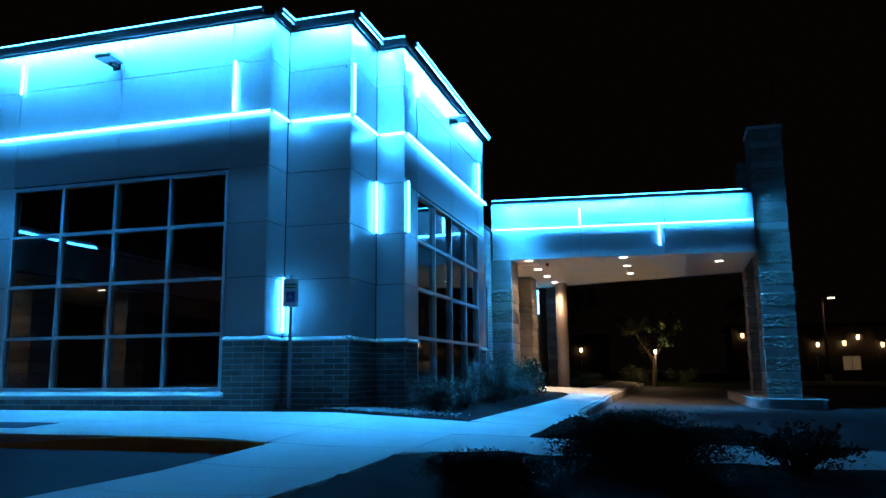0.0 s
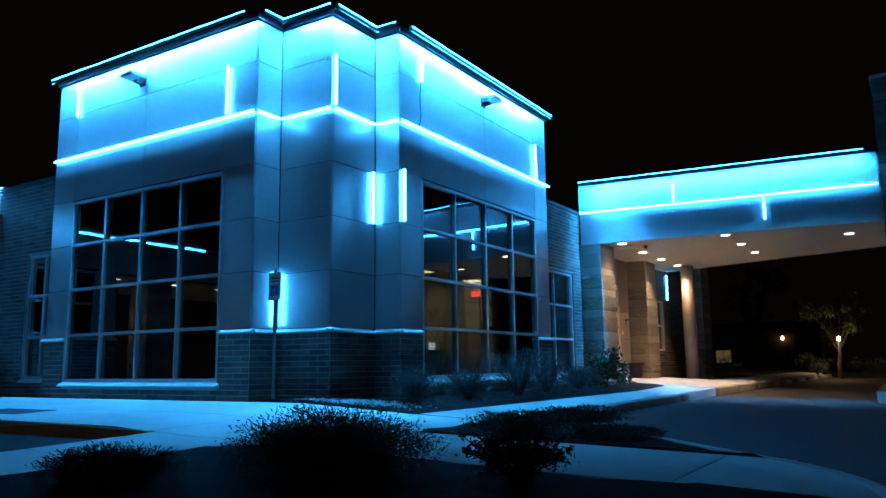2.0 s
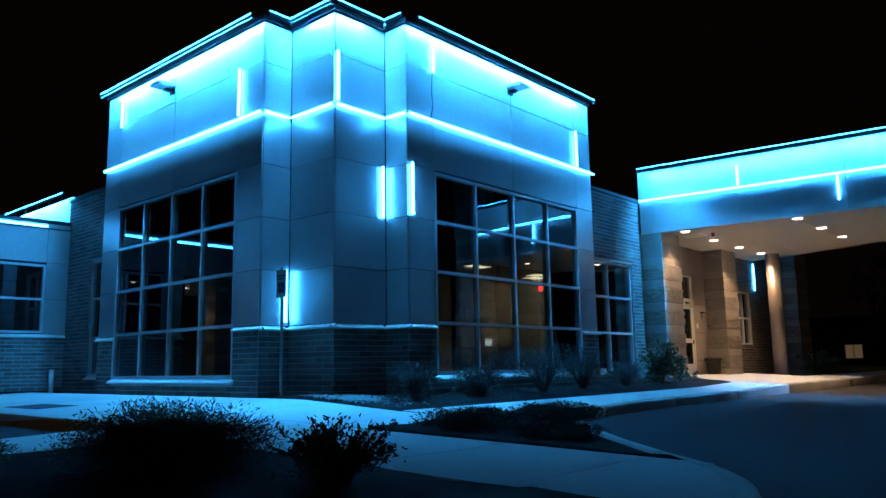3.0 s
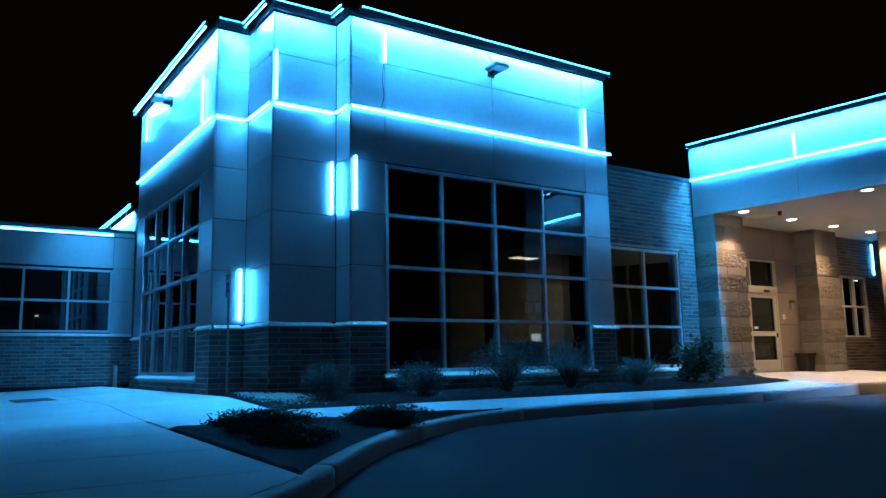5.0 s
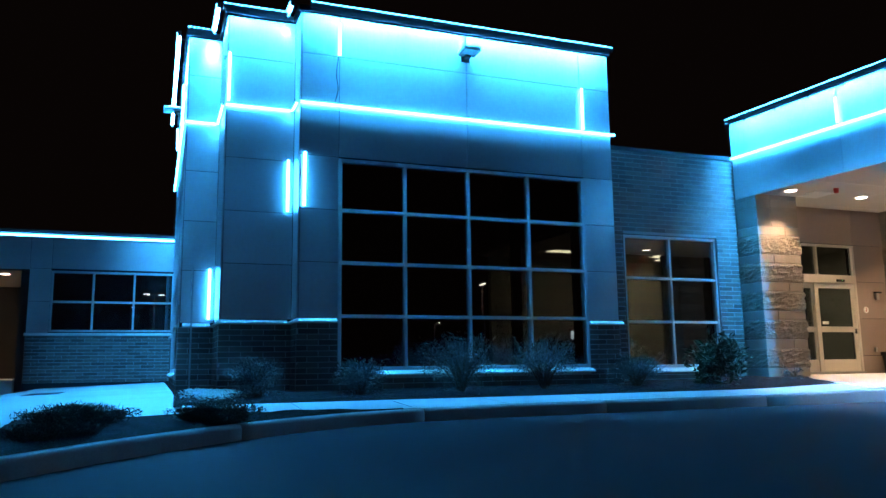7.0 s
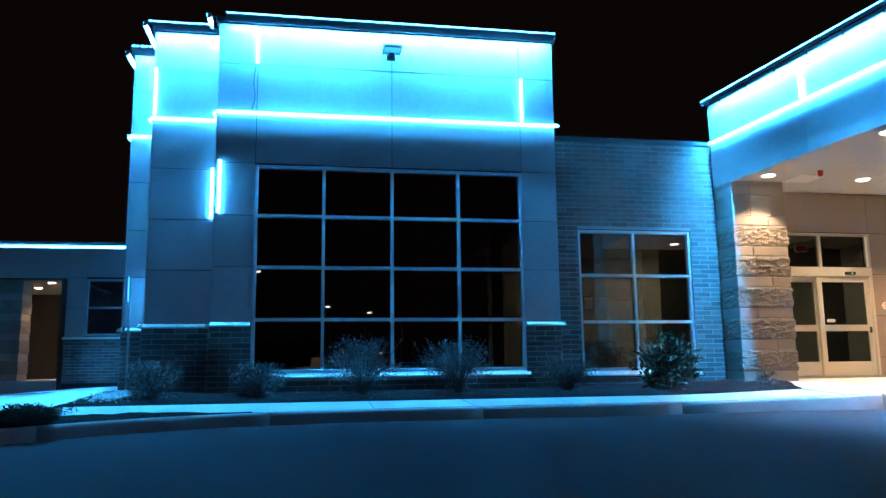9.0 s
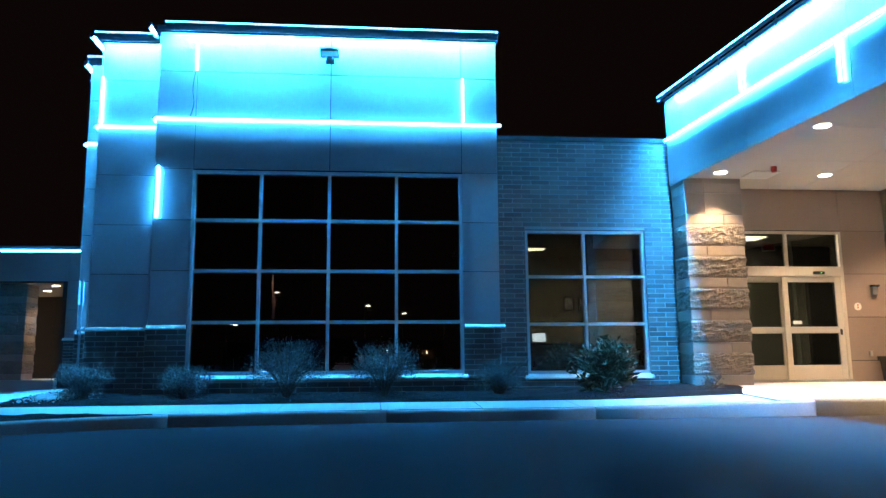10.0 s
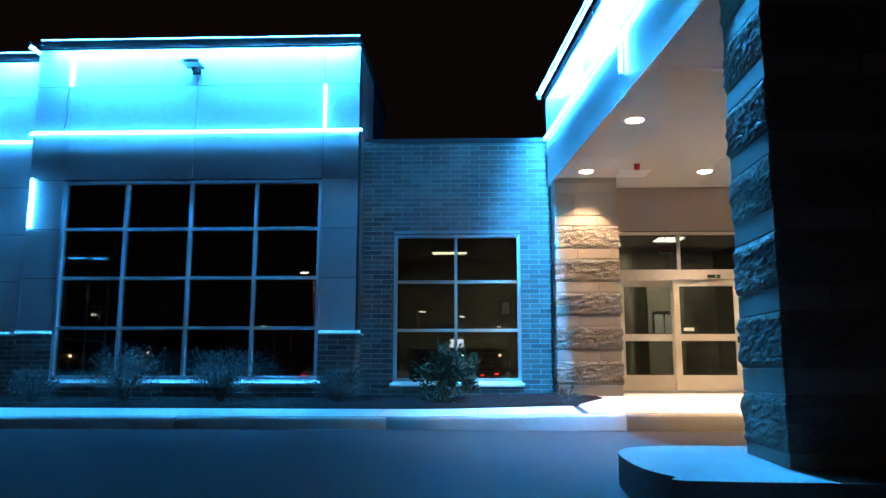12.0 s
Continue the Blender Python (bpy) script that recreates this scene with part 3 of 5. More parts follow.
ZB = 5.73
OUT = 0.055
led_bar("led_bar", SOUTH.place(-12.78, OUT, ZB), SOUTH.place(-6.27, OUT, ZB))
led_bar("led_bar", RET1.place(11.50, OUT, ZB), RET1.place(12.09, OUT, ZB))
led_bar("led_bar", NOTCH1.place(-6.20, OUT, ZB), NOTCH1.place(-4.97, OUT, ZB))
led_bar("led_bar", RET2.place(12.17, OUT, ZB), RET2.place(13.40, OUT, ZB))
led_bar("led_bar", NOTCH2.place(-4.90, OUT, ZB), NOTCH2.place(-4.37, OUT, ZB))
led_bar("led_bar", EAST.place(13.48, OUT, ZB), EAST.place(20.38, OUT, ZB))
for face, u, z0, z1 in ((SOUTH, -7.04, 5.80, 6.78), (SOUTH, -12.0, 6.68, 7.30), (EAST, 14.23, 6.74, 7.40), (EAST, 19.60, 5.78, 6.72), (EAST, 13.58, 3.73, 4.76),
                        (RET1, 12.06, 1.73, 2.73), (RET2, 12.22, 5.80, 6.78), (RET2, 13.37, 3.72, 4.74)):
    led_bar("led_bar", face.place(u, 0.05, z0), face.place(u, 0.05, z1))


def led_rail(face, u0, u1, z, out=0.19):
    """A shielded light channel on brackets ahead of the roof edge: a down-facing LED strip behind a lip, and a row of beads on the front."""
    p0, p1 = Vector(face.place(u0, out, z)), Vector(face.place(u1, out, z))
    thing = tagged(empty("led_rail", *((p0 + p1) / 2)), "string of cyan LED beads on a roof-edge rail", "light rail", group="LED roof rails")
    bm = face.boxed(u0, u1, out - 0.035, out + 0.035, z + 0.030, z + 0.042)
    face.box(bm, u0, u1, out + 0.030, out + 0.035, z - 0.080, z + 0.030)
    face.box(bm, u0, u1, out - 0.035, out - 0.031, z - 0.036, z + 0.030)
    for u in (u0 - 0.006, u1):
        face.box(bm, u, u + 0.006, out - 0.035, out + 0.035, z - 0.080, z + 0.042)
    part("channel", bm, M_RAIL, thing, "dark metal channel with a front lip")
    bm = face.boxed(u0 + 0.01, u1 - 0.01, out - 0.030, out + 0.028, z + 0.022, z + 0.029)
    for v in bm.verts:
        # the strip leans towards the wall
        c = Vector(face.place(v.co.y if face.axis == "x" else v.co.x, out, 0))
        d = (v.co.x - c.x if face.axis == "x" else v.co.y - c.y) * face.out
        v.co.z -= 0.5 * max(0.0, d + 0.03)
    part("led_strip", bm, M_LEDTOP, thing, "down-facing glowing LED strip")
    n = max(3, int(abs(u1 - u0) / 0.075))
    bm = bmesh.new()
    for i in range(n):
        u = u0 + (u1 - u0) * (i + 0.5) / n
        face.box(bm, u - 0.021, u + 0.021, out + 0.0355, out + 0.044, z + 0.002, z + 0.017)
    part("bead_string", bm, M_BEAD, thing, "row of glowing cyan LED beads")["kind"] = "stuff"
    m = max(2, int(abs(u1 - u0) / 0.8))
    for i in range(m):
        u = u0 + (u1 - u0) * (i + 0.5) / m
        bm = face.boxed(u - 0.006, u + 0.006, 0.04, out - 0.036, z + 0.025, z + 0.04)
        face.box(bm, u - 0.006, u + 0.006, 0.03, 0.055, z - 0.14, z + 0.04)
        part("bracket", bm, M_RAIL, thing)
    return thing


ZR = 7.675
led_rail(SOUTH, -12.85, -6.42, ZR)
led_rail(RET1, 11.46, 11.98, ZR)
led_rail(NOTCH1, -6.10, -4.86, ZR)
led_rail(RET2, 12.06, 13.30, ZR)
led_rail(NOTCH2, -4.80, -4.30, ZR)
led_rail(EAST, 13.62, 20.33, ZR)


def wall_pack(face, u, z):
    c = face.place(u, 0, z)
    w = tagged(empty("wall_light", *c), "unlit grey wall-mounted floodlight on an arm", "wall light", group="wall floodlights")
    part("back_plate", face.boxed(u - 0.09, u + 0.09, 0.001, 0.03, z - 0.16, z + 0.04, bevel=0.006), M_COPING, w)
    part("arm", face.boxed(u - 0.05, u + 0.05, 0.03, 0.20, z - 0.12, z - 0.05), M_COPING, w)
    bm = face.boxed(u - 0.19, u + 0.19, 0.035, 0.44, z - 0.05, z + 0.03, bevel=0.012)
    part("head", bm, M_STEEL, w, "flat metal lamp head")
    part("lens", face.boxed(u - 0.16, u + 0.16, 0.20, 0.44, z - 0.062, z - 0.051), M_WHITE, w, "frosted lens")
    return w


wall_pack(SOUTH, -9.72, 7.10)
wall_pack(EAST, 16.88, 7.13)

# loose feed cable below the upper bar, and the junction box on the corner
cable = bpy.data.curves.new("cable", "CURVE")
cable.dimensions, cable.bevel_depth, cable.bevel_resolution = "3D", 0.008, 2
sp = cable.splines.new("BEZIER")
pts = [EAST.place(14.21, 0.03, 6.74), EAST.place(14.17, 0.03, 6.35), EAST.place(14.2, 0.035, 6.05), EAST.place(14.14, 0.03, 5.78)]
sp.bezier_points.add(len(pts) - 1)
for bp_, p in zip(sp.bezier_points, pts):
    bp_.co, bp_.handle_left_type, bp_.handle_right_type = p, "AUTO", "AUTO"
cable.materials.append(M_BLACK)
tagged(new("cable", cable), "thin black feed cable hanging on the panel wall", "cable")
jb = tagged(empty("junction_box", *NOTCH1.place(-5.06, 0, 6.72)), "small metal junction box with a conduit loop", "junction box")
part("box_body", NOTCH1.boxed(-5.11, -5.05, 0.001, 0.05, 6.68, 6.76, bevel=0.008), M_STEEL, jb)

# unseen roof added over the block, so that no light comes in from above
tagged(part("ceiling", box(boxed(-12.6, -5.32, 12.5, 20.1, 7.2, 7.4), -5.32, -4.7, 13.8, 20.1, 7.2, 7.4), M_INDARK), "unseen dark slab over the block that keeps light out", "ceiling", kind="structure")

# ---- canopy ----


class SkewFace(Face):
    """A face that swings away from its axis by a slope along u."""

    u0, slope = -5.02, 0.0

    def box(self, bm, u0, u1, d0, d1, z0, z1, bevel=0.0):
        tmp = bmesh.new()
        Face.box(self, tmp, u0, u1, d0, d1, z0, z1, bevel)
        for v in tmp.verts:
            v.co.y += (v.co.x - self.u0) * self.slope
        me = mesh_of(tmp, "skewed")
        bm.from_mesh(me)
        bpy.data.meshes.remove(me)
        return bm

    def place(self, u, d, z):
        x, y, z = Face.place(self, u, d, z)
        return (x, y + (x - self.u0) * self.slope, z)


SKEW, SKEW_FAR = 0.103, -0.36
FASCIA, REAR = SkewFace("y", 24.19, -1), SkewFace("y", 33.4, 1)
FASCIA.slope, REAR.slope = SKEW, SKEW_FAR


def canopy_plate(z0, z1, near=0.03):
    bm = boxed(CX0, CX1, 0, 1, z0, z1)
    for v in bm.verts:
        v.co.y = (24.19 + near + (v.co.x - CX0) * SKEW) if v.co.y < 0.5 else (33.38 + (v.co.x - CX0) * SKEW_FAR)
    return bm


CX0, CX1, SOF = -5.02, 3.26, 4.70
canopy = tagged(empty("canopy", -0.8, 28.5, SOF), "entrance canopy with glowing blue metal fascia and pale soffit", "canopy")
for i in range(4):
    for j in range(3):
        bm = boxed(CX0 + (CX1 - CX0) * i / 4 + 0.006, CX0 + (CX1 - CX0) * (i + 1) / 4 - 0.006, j / 3 + 0.0007, (j + 1) / 3 - 0.0007, SOF, SOF + 0.03)
        for v in bm.verts:
            near, far = 24.22 + (v.co.x - CX0) * SKEW, 33.38 + (v.co.x - CX0) * SKEW_FAR
            v.co.y = near + (far - near) * v.co.y
        part("soffit_panel", bm, M_SOFFIT, canopy, "pale stucco soffit field")
part("soffit_panel", boxed(-5.5, CX0 - 0.006, 25.2, 33.0, SOF, SOF + 0.03), M_SOFFIT, canopy, "pale stucco soffit field")
part("soffit_deck", canopy_plate(SOF + 0.03, SOF + 0.12), M_BACK, canopy)
part("soffit_trim", FASCIA.boxed(CX0, CX1, -0.06, -0.027, SOF - 0.03, SOF - 0.002), M_SOFFIT, canopy)
part("roof", canopy_plate(6.30, 6.42, 0.06), M_COPING, canopy)
part("fascia_back", FASCIA.boxed(CX0, CX1, -0.10, -0.026, SOF + 0.02, 6.57), M_BACK, canopy)
for a, b in ((CX0, -2.12), (-2.12, 0.55), (0.55, CX1)):
    for c, d in ((SOF - 0.03, 5.66), (5.66, 6.58)):
        part("fascia_panel", FASCIA.boxed(a + 0.005, b - 0.005, -0.025, 0.0, c + 0.004, d - 0.004), M_PANEL, canopy, "silver aluminium fascia panel")
part("coping", FASCIA.boxed(CX0, CX1, -0.2, 0.05, 6.58, 6.61), M_COPING, canopy)
part("fascia_panel", boxed(CX0 - 0.02, CX0, 24.19, 33.3, 5.74, 6.5), M_PANEL, canopy)
part("fascia_panel", REAR.boxed(CX0, CX1, -0.02, 0.01, SOF - 0.03, 6.5), M_PANEL, canopy)
part("fascia_panel", boxed(CX1, CX1 + 0.03, 25.12, 30.35, SOF - 0.03, 6.5), M_PANEL, canopy)
led_bar("led_bar", FASCIA.place(CX0 + 0.02, OUT, 5.68), FASCIA.place(CX1 - 0.04, OUT, 5.68))
led_bar("led_bar", FASCIA.place(-2.12, 0.05, 5.74), FASCIA.place(-2.12, 0.05, 6.30))
led_bar("led_bar", FASCIA.place(0.37, 0.05, 4.98), FASCIA.place(0.37, 0.05, 5.62))
led_rail(FASCIA, CX0 + 0.05, CX1 - 0.28, 6.64, 0.16)


def downlight(x, y, z, power=640, lamp=True):
    d = tagged(empty("downlight", x, y, z), "lit round recessed downlight in the soffit", "downlight", group="canopy downlights")
    bm = cyl(bmesh.new(), x, y, z - 0.012, z - 0.001, 0.155, n=28)
    part("trim_ring", bm, M_WHITE, d)
    part("lens", cyl(bmesh.new(), x, y, z - 0.018, z - 0.0125, 0.125, n=28), M_DOWN, d, "warm white glowing lens")
    if lamp:
        l = bpy.data.lights.new("downlight_beam", "SPOT")
        l.energy, l.color, l.spot_size, l.spot_blend, l.shadow_soft_size = power, WARM, radians(92), 0.55, 0.10
        o = new("downlight_beam", l)
        o.matrix_basis = pose(x, y, z - 0.03)
        o.parent = d
        o.matrix_parent_inverse = d.matrix_basis.inverted()
    return d


for x, y in ((-3.90, 24.83), (-3.97, 27.12), (-3.98, 29.30), (-3.98, 31.40), (-0.82, 25.12), (-0.80, 27.25), (-0.80, 29.5), (2.28, 27.1)):
    downlight(x, y, SOF, lamp=x < 2)
hatch = tagged(empty("access_hatch", -4.0, 25.75, SOF), "white square access hatch in the soffit", "hatch")
part("hatch_panel", boxed(-4.35, -3.75, 25.45, 26.05, SOF - 0.02, SOF - 0.001, bevel=0.005), M_WHITE, hatch)
cam_box = tagged(empty("ceiling_sensor", -3.42, 25.7, SOF), "small dark red ceiling sensor", "sensor")
part("sensor_body", cyl(bmesh.new(), -3.42, 25.7, SOF - 0.11, SOF - 0.001, 0.05, 0.06, 16), M_RED, cam_box)


# ---- block piers: alternate smooth and split-face courses ----
def rough_block(x0, x1, y0, y1, z0, z1, seed, n=15, amp=0.042):
    """A split-face course: the outer faces bulge unevenly."""
    bm = boxed(x0, x1, y0, y1, z0, z1)
    bmesh.ops.subdivide_edges(bm, edges=bm.edges[:], cuts=n, use_grid_fill=True)
    cx, cy = (x0 + x1) / 2, (y0 + y1) / 2
    for v in bm.verts:
        edge = min(1.0, min(v.co.z - z0, z1 - v.co.z) / 0.05)
        h = noise.fractal((v.co.x * 8 + seed * 3.1, v.co.y * 8, v.co.z * 11 + seed), 0.6, 2.1, 4) * 0.6 + 0.35
        d = amp * edge * max(-0.3, h)
        if abs(v.co.x - x0) < 1e-4 or abs(v.co.x - x1) < 1e-4:
            v.co.x += math.copysign(d, v.co.x - cx)
        if abs(v.co.y - y0) < 1e-4 or abs(v.co.y - y1) < 1e-4:
            v.co.y += math.copysign(d, v.co.y - cy)
    return bm


def pier(name, x0, x1, y0, y1, z0, z1, label, first=0.0, seed=0, plain=0.0):
    """Split-face and smooth courses by turns; the last stretch, plain, is smooth."""
    p = tagged(empty(name, (x0 + x1) / 2, (y0 + y1) / 2, z0), label, "pier", group="block piers")
    z, k = z0 + first, 0
    part("core", boxed(x0 + 0.03, x1 - 0.03, y0 + 0.03, y1 - 0.03, z0, z1), M_MORTAR, p)
    if first:
        part("block_course", boxed(x0, x1, y0, y1, z0, z - 0.006, bevel=0.004), M_BLOCK, p)
    while z < z1 - 0.05:
        h = (0.46, 0.205)[k % 2]
        top = min(z + h - 0.008, z1)
        if k % 2 or z > z1 - plain:
            m = (y0 + y1) / 2 + (0.2 if k % 4 == 1 else -0.2)
            for a, b in ((y0, m - 0.004), (m + 0.004, y1)):
                part("smooth_block", boxed(x0, x1, a, b, z, top, bevel=0.005), M_BLOCK, p)
        else:
            part("split_block", rough_block(x0, x1, y0, y1, z, top, seed + k), M_SPLIT, p, "rough split-face block")
        z += h
        k += 1
    return p


PIERS = "tan pier of smooth and split-face concrete blocks"
pier("block_pier", -5.5, -4.42, 24.26, 25.50, 0.25, SOF, PIERS + " under the canopy", 0.355, 1, 0.8)
pier("block_pier", -5.5, -4.60, 29.28, 30.50, 0.25, SOF, PIERS + " beside the entrance", 0.355, 20, 0.8)
pier("block_pier", -5.5, -4.3, 36.2, 37.6, 0.25, 5.2, PIERS + " beyond the canopy", 0.2, 40)
COLX0, COLX1, COLY0, COLY1 = 3.30, 4.26, 25.12, 26.36
pier("block_pier", COLX0, COLX1, COLY0, COLY1, 0.0, 8.65, "tall pier of split-face blocks carrying the canopy", 0.25, 60)
part("cap", boxed(COLX0 - 0.05, COLX1 + 0.05, COLY0 - 0.05, COLY1 + 0.05, 8.655, 8.75, bevel=0.01), M_STONE, bpy.data.objects["block_pier.003"])
pier("block_pier", COLX0, COLX1, 29.2, 30.3, 0.0, 8.65, "tall dark pier of split-face blocks at the far canopy edge", 0.25, 80)
rc = tagged(empty("round_column", -3.8, 32.0, 0.3), "smooth brown round column under the canopy edge", "column")
part("shaft", cyl(bmesh.new(), -3.8, 32.0, 0.35, SOF - 0.001, 0.24, 0.24, 32), M_TAN, rc, smooth=True)
part("base_ring", cyl(bmesh.new(), -3.8, 32.0, 0.22, 0.35, 0.30, 0.28, 32), M_BLOCK, rc)

# island under the outer pier
isl = [(2.75, 24.55), (2.9, 24.15), (3.3, 23.95), (4.1, 23.95), (4.6, 24.12), (4.85, 24.55), (4.95, 29.0), (4.85, 34.0), (2.75, 34.0)]
io = [(p.x, p.y) for p in smooth_line([*isl, isl[0]], 4)][:-1]
island = slab("traffic_island", io, M_ISLAND, 0.10, 0.34)
tagged(island, "raised concrete kerb island round the canopy pier", "traffic island", kind="structure")

# ---- entrance ----
DOORF = Face("x", -5.27, 1)
D0, D1 = 25.56, 28.20
w_door = wall("wall_entry", Face("x", -5.31, 1), 25.45, 29.6, 0.2, SOF, [(D0, D1, 0.2, 3.74)], "tan metal panel wall round the sliding entrance door", 0.2, M_BACK, -0.03)
EP = Face("x", -5.29, 1)
ROWS_E = [0.42, 0.88, 1.83, 2.79, 3.76, SOF]
part("panel", EP.boxed(25.46, D1 - 0.006, -0.03, 0.0, 3.766, SOF - 0.006), M_TAN, w_door)
for c, d in zip(ROWS_E, ROWS_E[1:]):
    part("panel", EP.boxed(D1 + 0.006, 29.27, -0.03, 0.0, c + 0.006, d - 0.006), M_TAN, w_door)
FZ = 0.47
door = tagged(empty("door_1", *DOORF.place(26.88, 0, FZ)), "closed sliding glass entrance door with a transom", "door", kind="structure")


def dbar(name, u0, u1, z0, z1, d0=-0.12, d1=0.0, mat=M_DOOR, parent=None):
    return part(name, DOORF.boxed(u0, u1, d0, d1, z0, z1, bevel=0.004), mat, parent or door)


dbar("jamb", D0, D0 + 0.06, FZ, 3.74)
dbar("jamb", D1 - 0.07, D1, FZ, 3.74)
dbar("head", D0 + 0.06, D1 - 0.07, 3.68, 3.74)
dbar("transom_mullion", 26.87, 26.93, 2.94, 3.68)
dbar("header", D0 + 0.06, D1 - 0.07, 2.73, 2.94, -0.14, 0.05)
for a, b in ((D0 + 0.06, 26.87), (26.93, D1 - 0.07)):
    part("transom_pane", DOORF.boxed(a - 0.005, b + 0.005, -0.07, -0.06, 2.935, 3.685), M_DOORGLASS, door).visible_shadow = False
for nm, a, b, off in (("fixed_leaf", D0 + 0.06, 26.84, -0.07), ("sliding_leaf", 26.74, D1 - 0.10, 0.0)):
    leaf = part(nm, DOORF.boxed(a, a + 0.13, off - 0.045, off, FZ + 0.02, 2.72, bevel=0.004), M_DOOR, door)
    for u0, u1, z0, z1 in ((b - 0.13, b, FZ + 0.02, 2.72), (a + 0.13, b - 0.13, 2.60, 2.72), (a + 0.13, b - 0.13, FZ + 0.02, FZ + 0.32), (a + 0.13, b - 0.13, 1.48, 1.62)):
        part("rail", DOORF.boxed(u0, u1, off - 0.045, off, z0, z1, bevel=0.003), M_DOOR, leaf)
    for z0, z1 in ((FZ + 0.31, 1.49), (1.61, 2.61)):
        part("leaf_pane", DOORF.boxed(a + 0.125, b - 0.125, off - 0.028, off - 0.02, z0, z1), M_DOORGLASS, leaf).visible_shadow = False
part("door_sensor", DOORF.boxed(27.44, 27.70, 0.05, 0.10, 2.765, 2.83, bevel=0.01), M_BLACK, door, "black motion sensor bar")
part("sensor_light", DOORF.boxed(27.60, 27.615, 0.1, 0.103, 2.785, 2.805), glow("green_pilot_lamp", (0.2, 1, 0.3), 2), door)
part("door_notice", DOORF.boxed(26.94, 27.14, -0.018, -0.015, 1.68, 1.75), M_WHITE, door, "small white notice sticker")
part("lock", DOORF.boxed(28.00, 28.04, 0.0, 0.03, 1.44, 1.57), M_BLACK, door)
tagged(part("floor_threshold", boxed(-5.47, -5.22, D0, D1, 0.3, FZ + 0.012), M_STEEL), "metal door threshold", "threshold", kind="structure")

rn = tagged(part("round_notice", cyl(bmesh.new(), 0, 0, 0, 0.006, 0.085, n=24), M_WHITE), "small round white and red notice on the panel wall", "sign")
for s in (-1, 1):
    part("notice_mark", boxed(-0.028 + 0.03 * s, 0.012 + 0.03 * s, -0.014, 0.014, 0.0075, 0.009), M_RED, rn)
rn.matrix_basis = pose(-5.288, 28.47, 2.06, 0, 90, 0)
reader = tagged(empty("door_intercom", *EP.place(28.87, 0, 2.42)), "grey metal door intercom on the panel wall", "intercom")
part("intercom_body", EP.boxed(28.81, 28.93, 0.001, 0.06, 2.32, 2.52, bevel=0.01), M_STEEL, reader)
part("intercom_hood", EP.boxed(28.79, 28.97, 0.001, 0.10, 2.50, 2.54, bevel=0.006), M_COPING, reader)
tap = tagged(empty("wall_outlet", *EP.place(28.66, 0, 1.03)), "small covered outlet on the panel wall", "outlet")
part("outlet_cover", EP.boxed(28.62, 28.70, 0.001, 0.05, 0.97, 1.09, bevel=0.01), M_STEEL, tap)
PX, PY = -5.04, 29.01
z = grade(PX, PY)
bin_ = tagged(empty("planter_pot", PX, PY, z), "dark grey square pot with a rim beside the pier", "pot")
bm = bmesh.new()
for r0, r1, h0, h1 in ((0.155, 0.185, 0.0, 0.46), (0.215, 0.215, 0.46, 0.54)):
    a = [bm.verts.new((PX + sx * r0, PY + sy * r0, z + h0)) for sx, sy in ((-1, -1), (1, -1), (1, 1), (-1, 1))]
    b = [bm.verts.new((PX + sx * r1, PY + sy * r1, z + h1)) for sx, sy in ((-1, -1), (1, -1), (1, 1), (-1, 1))]
    for i in range(4):
        bm.faces.new((a[i], a[(i + 1) % 4], b[(i + 1) % 4], b[i]))
    bm.faces.new(list(reversed(a)))
    bm.faces.new(b)
part("pot_body", bm, M_BLACK, bin_)

# wall beyond the entrance
FAR_E = Face("x", -5.10, 1)
WIN_F = (30.9, 33.0, 1.45, 3.45)
w_far = wall("wall_far_east", FAR_E, 30.1, 36.4, LOW, 5.66, [WIN_F], "dark brick wall beyond the entrance", front=-0.03)
bricks(FAR_E, w_far, 30.15, 36.3, 0.2, 5.64, [(30.9, 33.0, 1.42, 3.47)], 0.012, limit=120)
window("window_5", FAR_E, *WIN_F, [31.6, 32.3], [2.45], "dark six-pane window beyond the entrance", inset=0.05)
led_bar("led_bar", FAR_E.place(33.5, 0.06, 3.55), FAR_E.place(33.5, 0.06, 4.58))
tagged(part("roof_link", boxed(-12, -5.4, 20.4, 37, 5.5, 5.62), M_COPING), "flat roof behind the brick parapet", "roof", kind="structure")

# ---- west wing ----
WING = Face("x", -16.40, 1)
WIN_W = (8.05, 11.60, 1.93, 3.80)
w_wing = wall("wall_wing", WING, 7.45, 12.2, LOW, 5.0, [WIN_W], "low wing with metal panels over a brick base")
w_lint = wall("wall_wing_lintel", WING, -14.0, 7.45, 3.80, 5.0, [], "panel lintel over the side entrance")
for a, b in ((7.45, 8.05), (8.05, 11.60), (11.60, 12.2)):
    for c, d in (((1.88, 2.85), (2.85, 3.86), (3.86, 4.95)) if not 8 < a < 9 else ((3.86, 4.95),)):
        part("panel", WING.boxed(a + 0.006, b - 0.006, -0.025, 0.0, c + 0.005, d - 0.005), M_PANEL, w_wing)
for k in range(8):
    part("panel", WING.boxed(7.45 - 2.6 * (k + 1) + 0.006, 7.45 - 2.6 * k - 0.006, -0.025, 0.0, 3.82, 4.95), M_PANEL, w_lint)
ledge(WING, w_wing, 7.40, 12.2, 1.90, "ledge", 0.06, 0.09)
bricks(WING, w_wing, 7.45, 12.2, 0.4, 1.81, (), 0.012, limit=150)
part("coping", WING.boxed(-14, 12.2, -0.3, 0.05, 4.98, 5.04), M_COPING, w_wing)
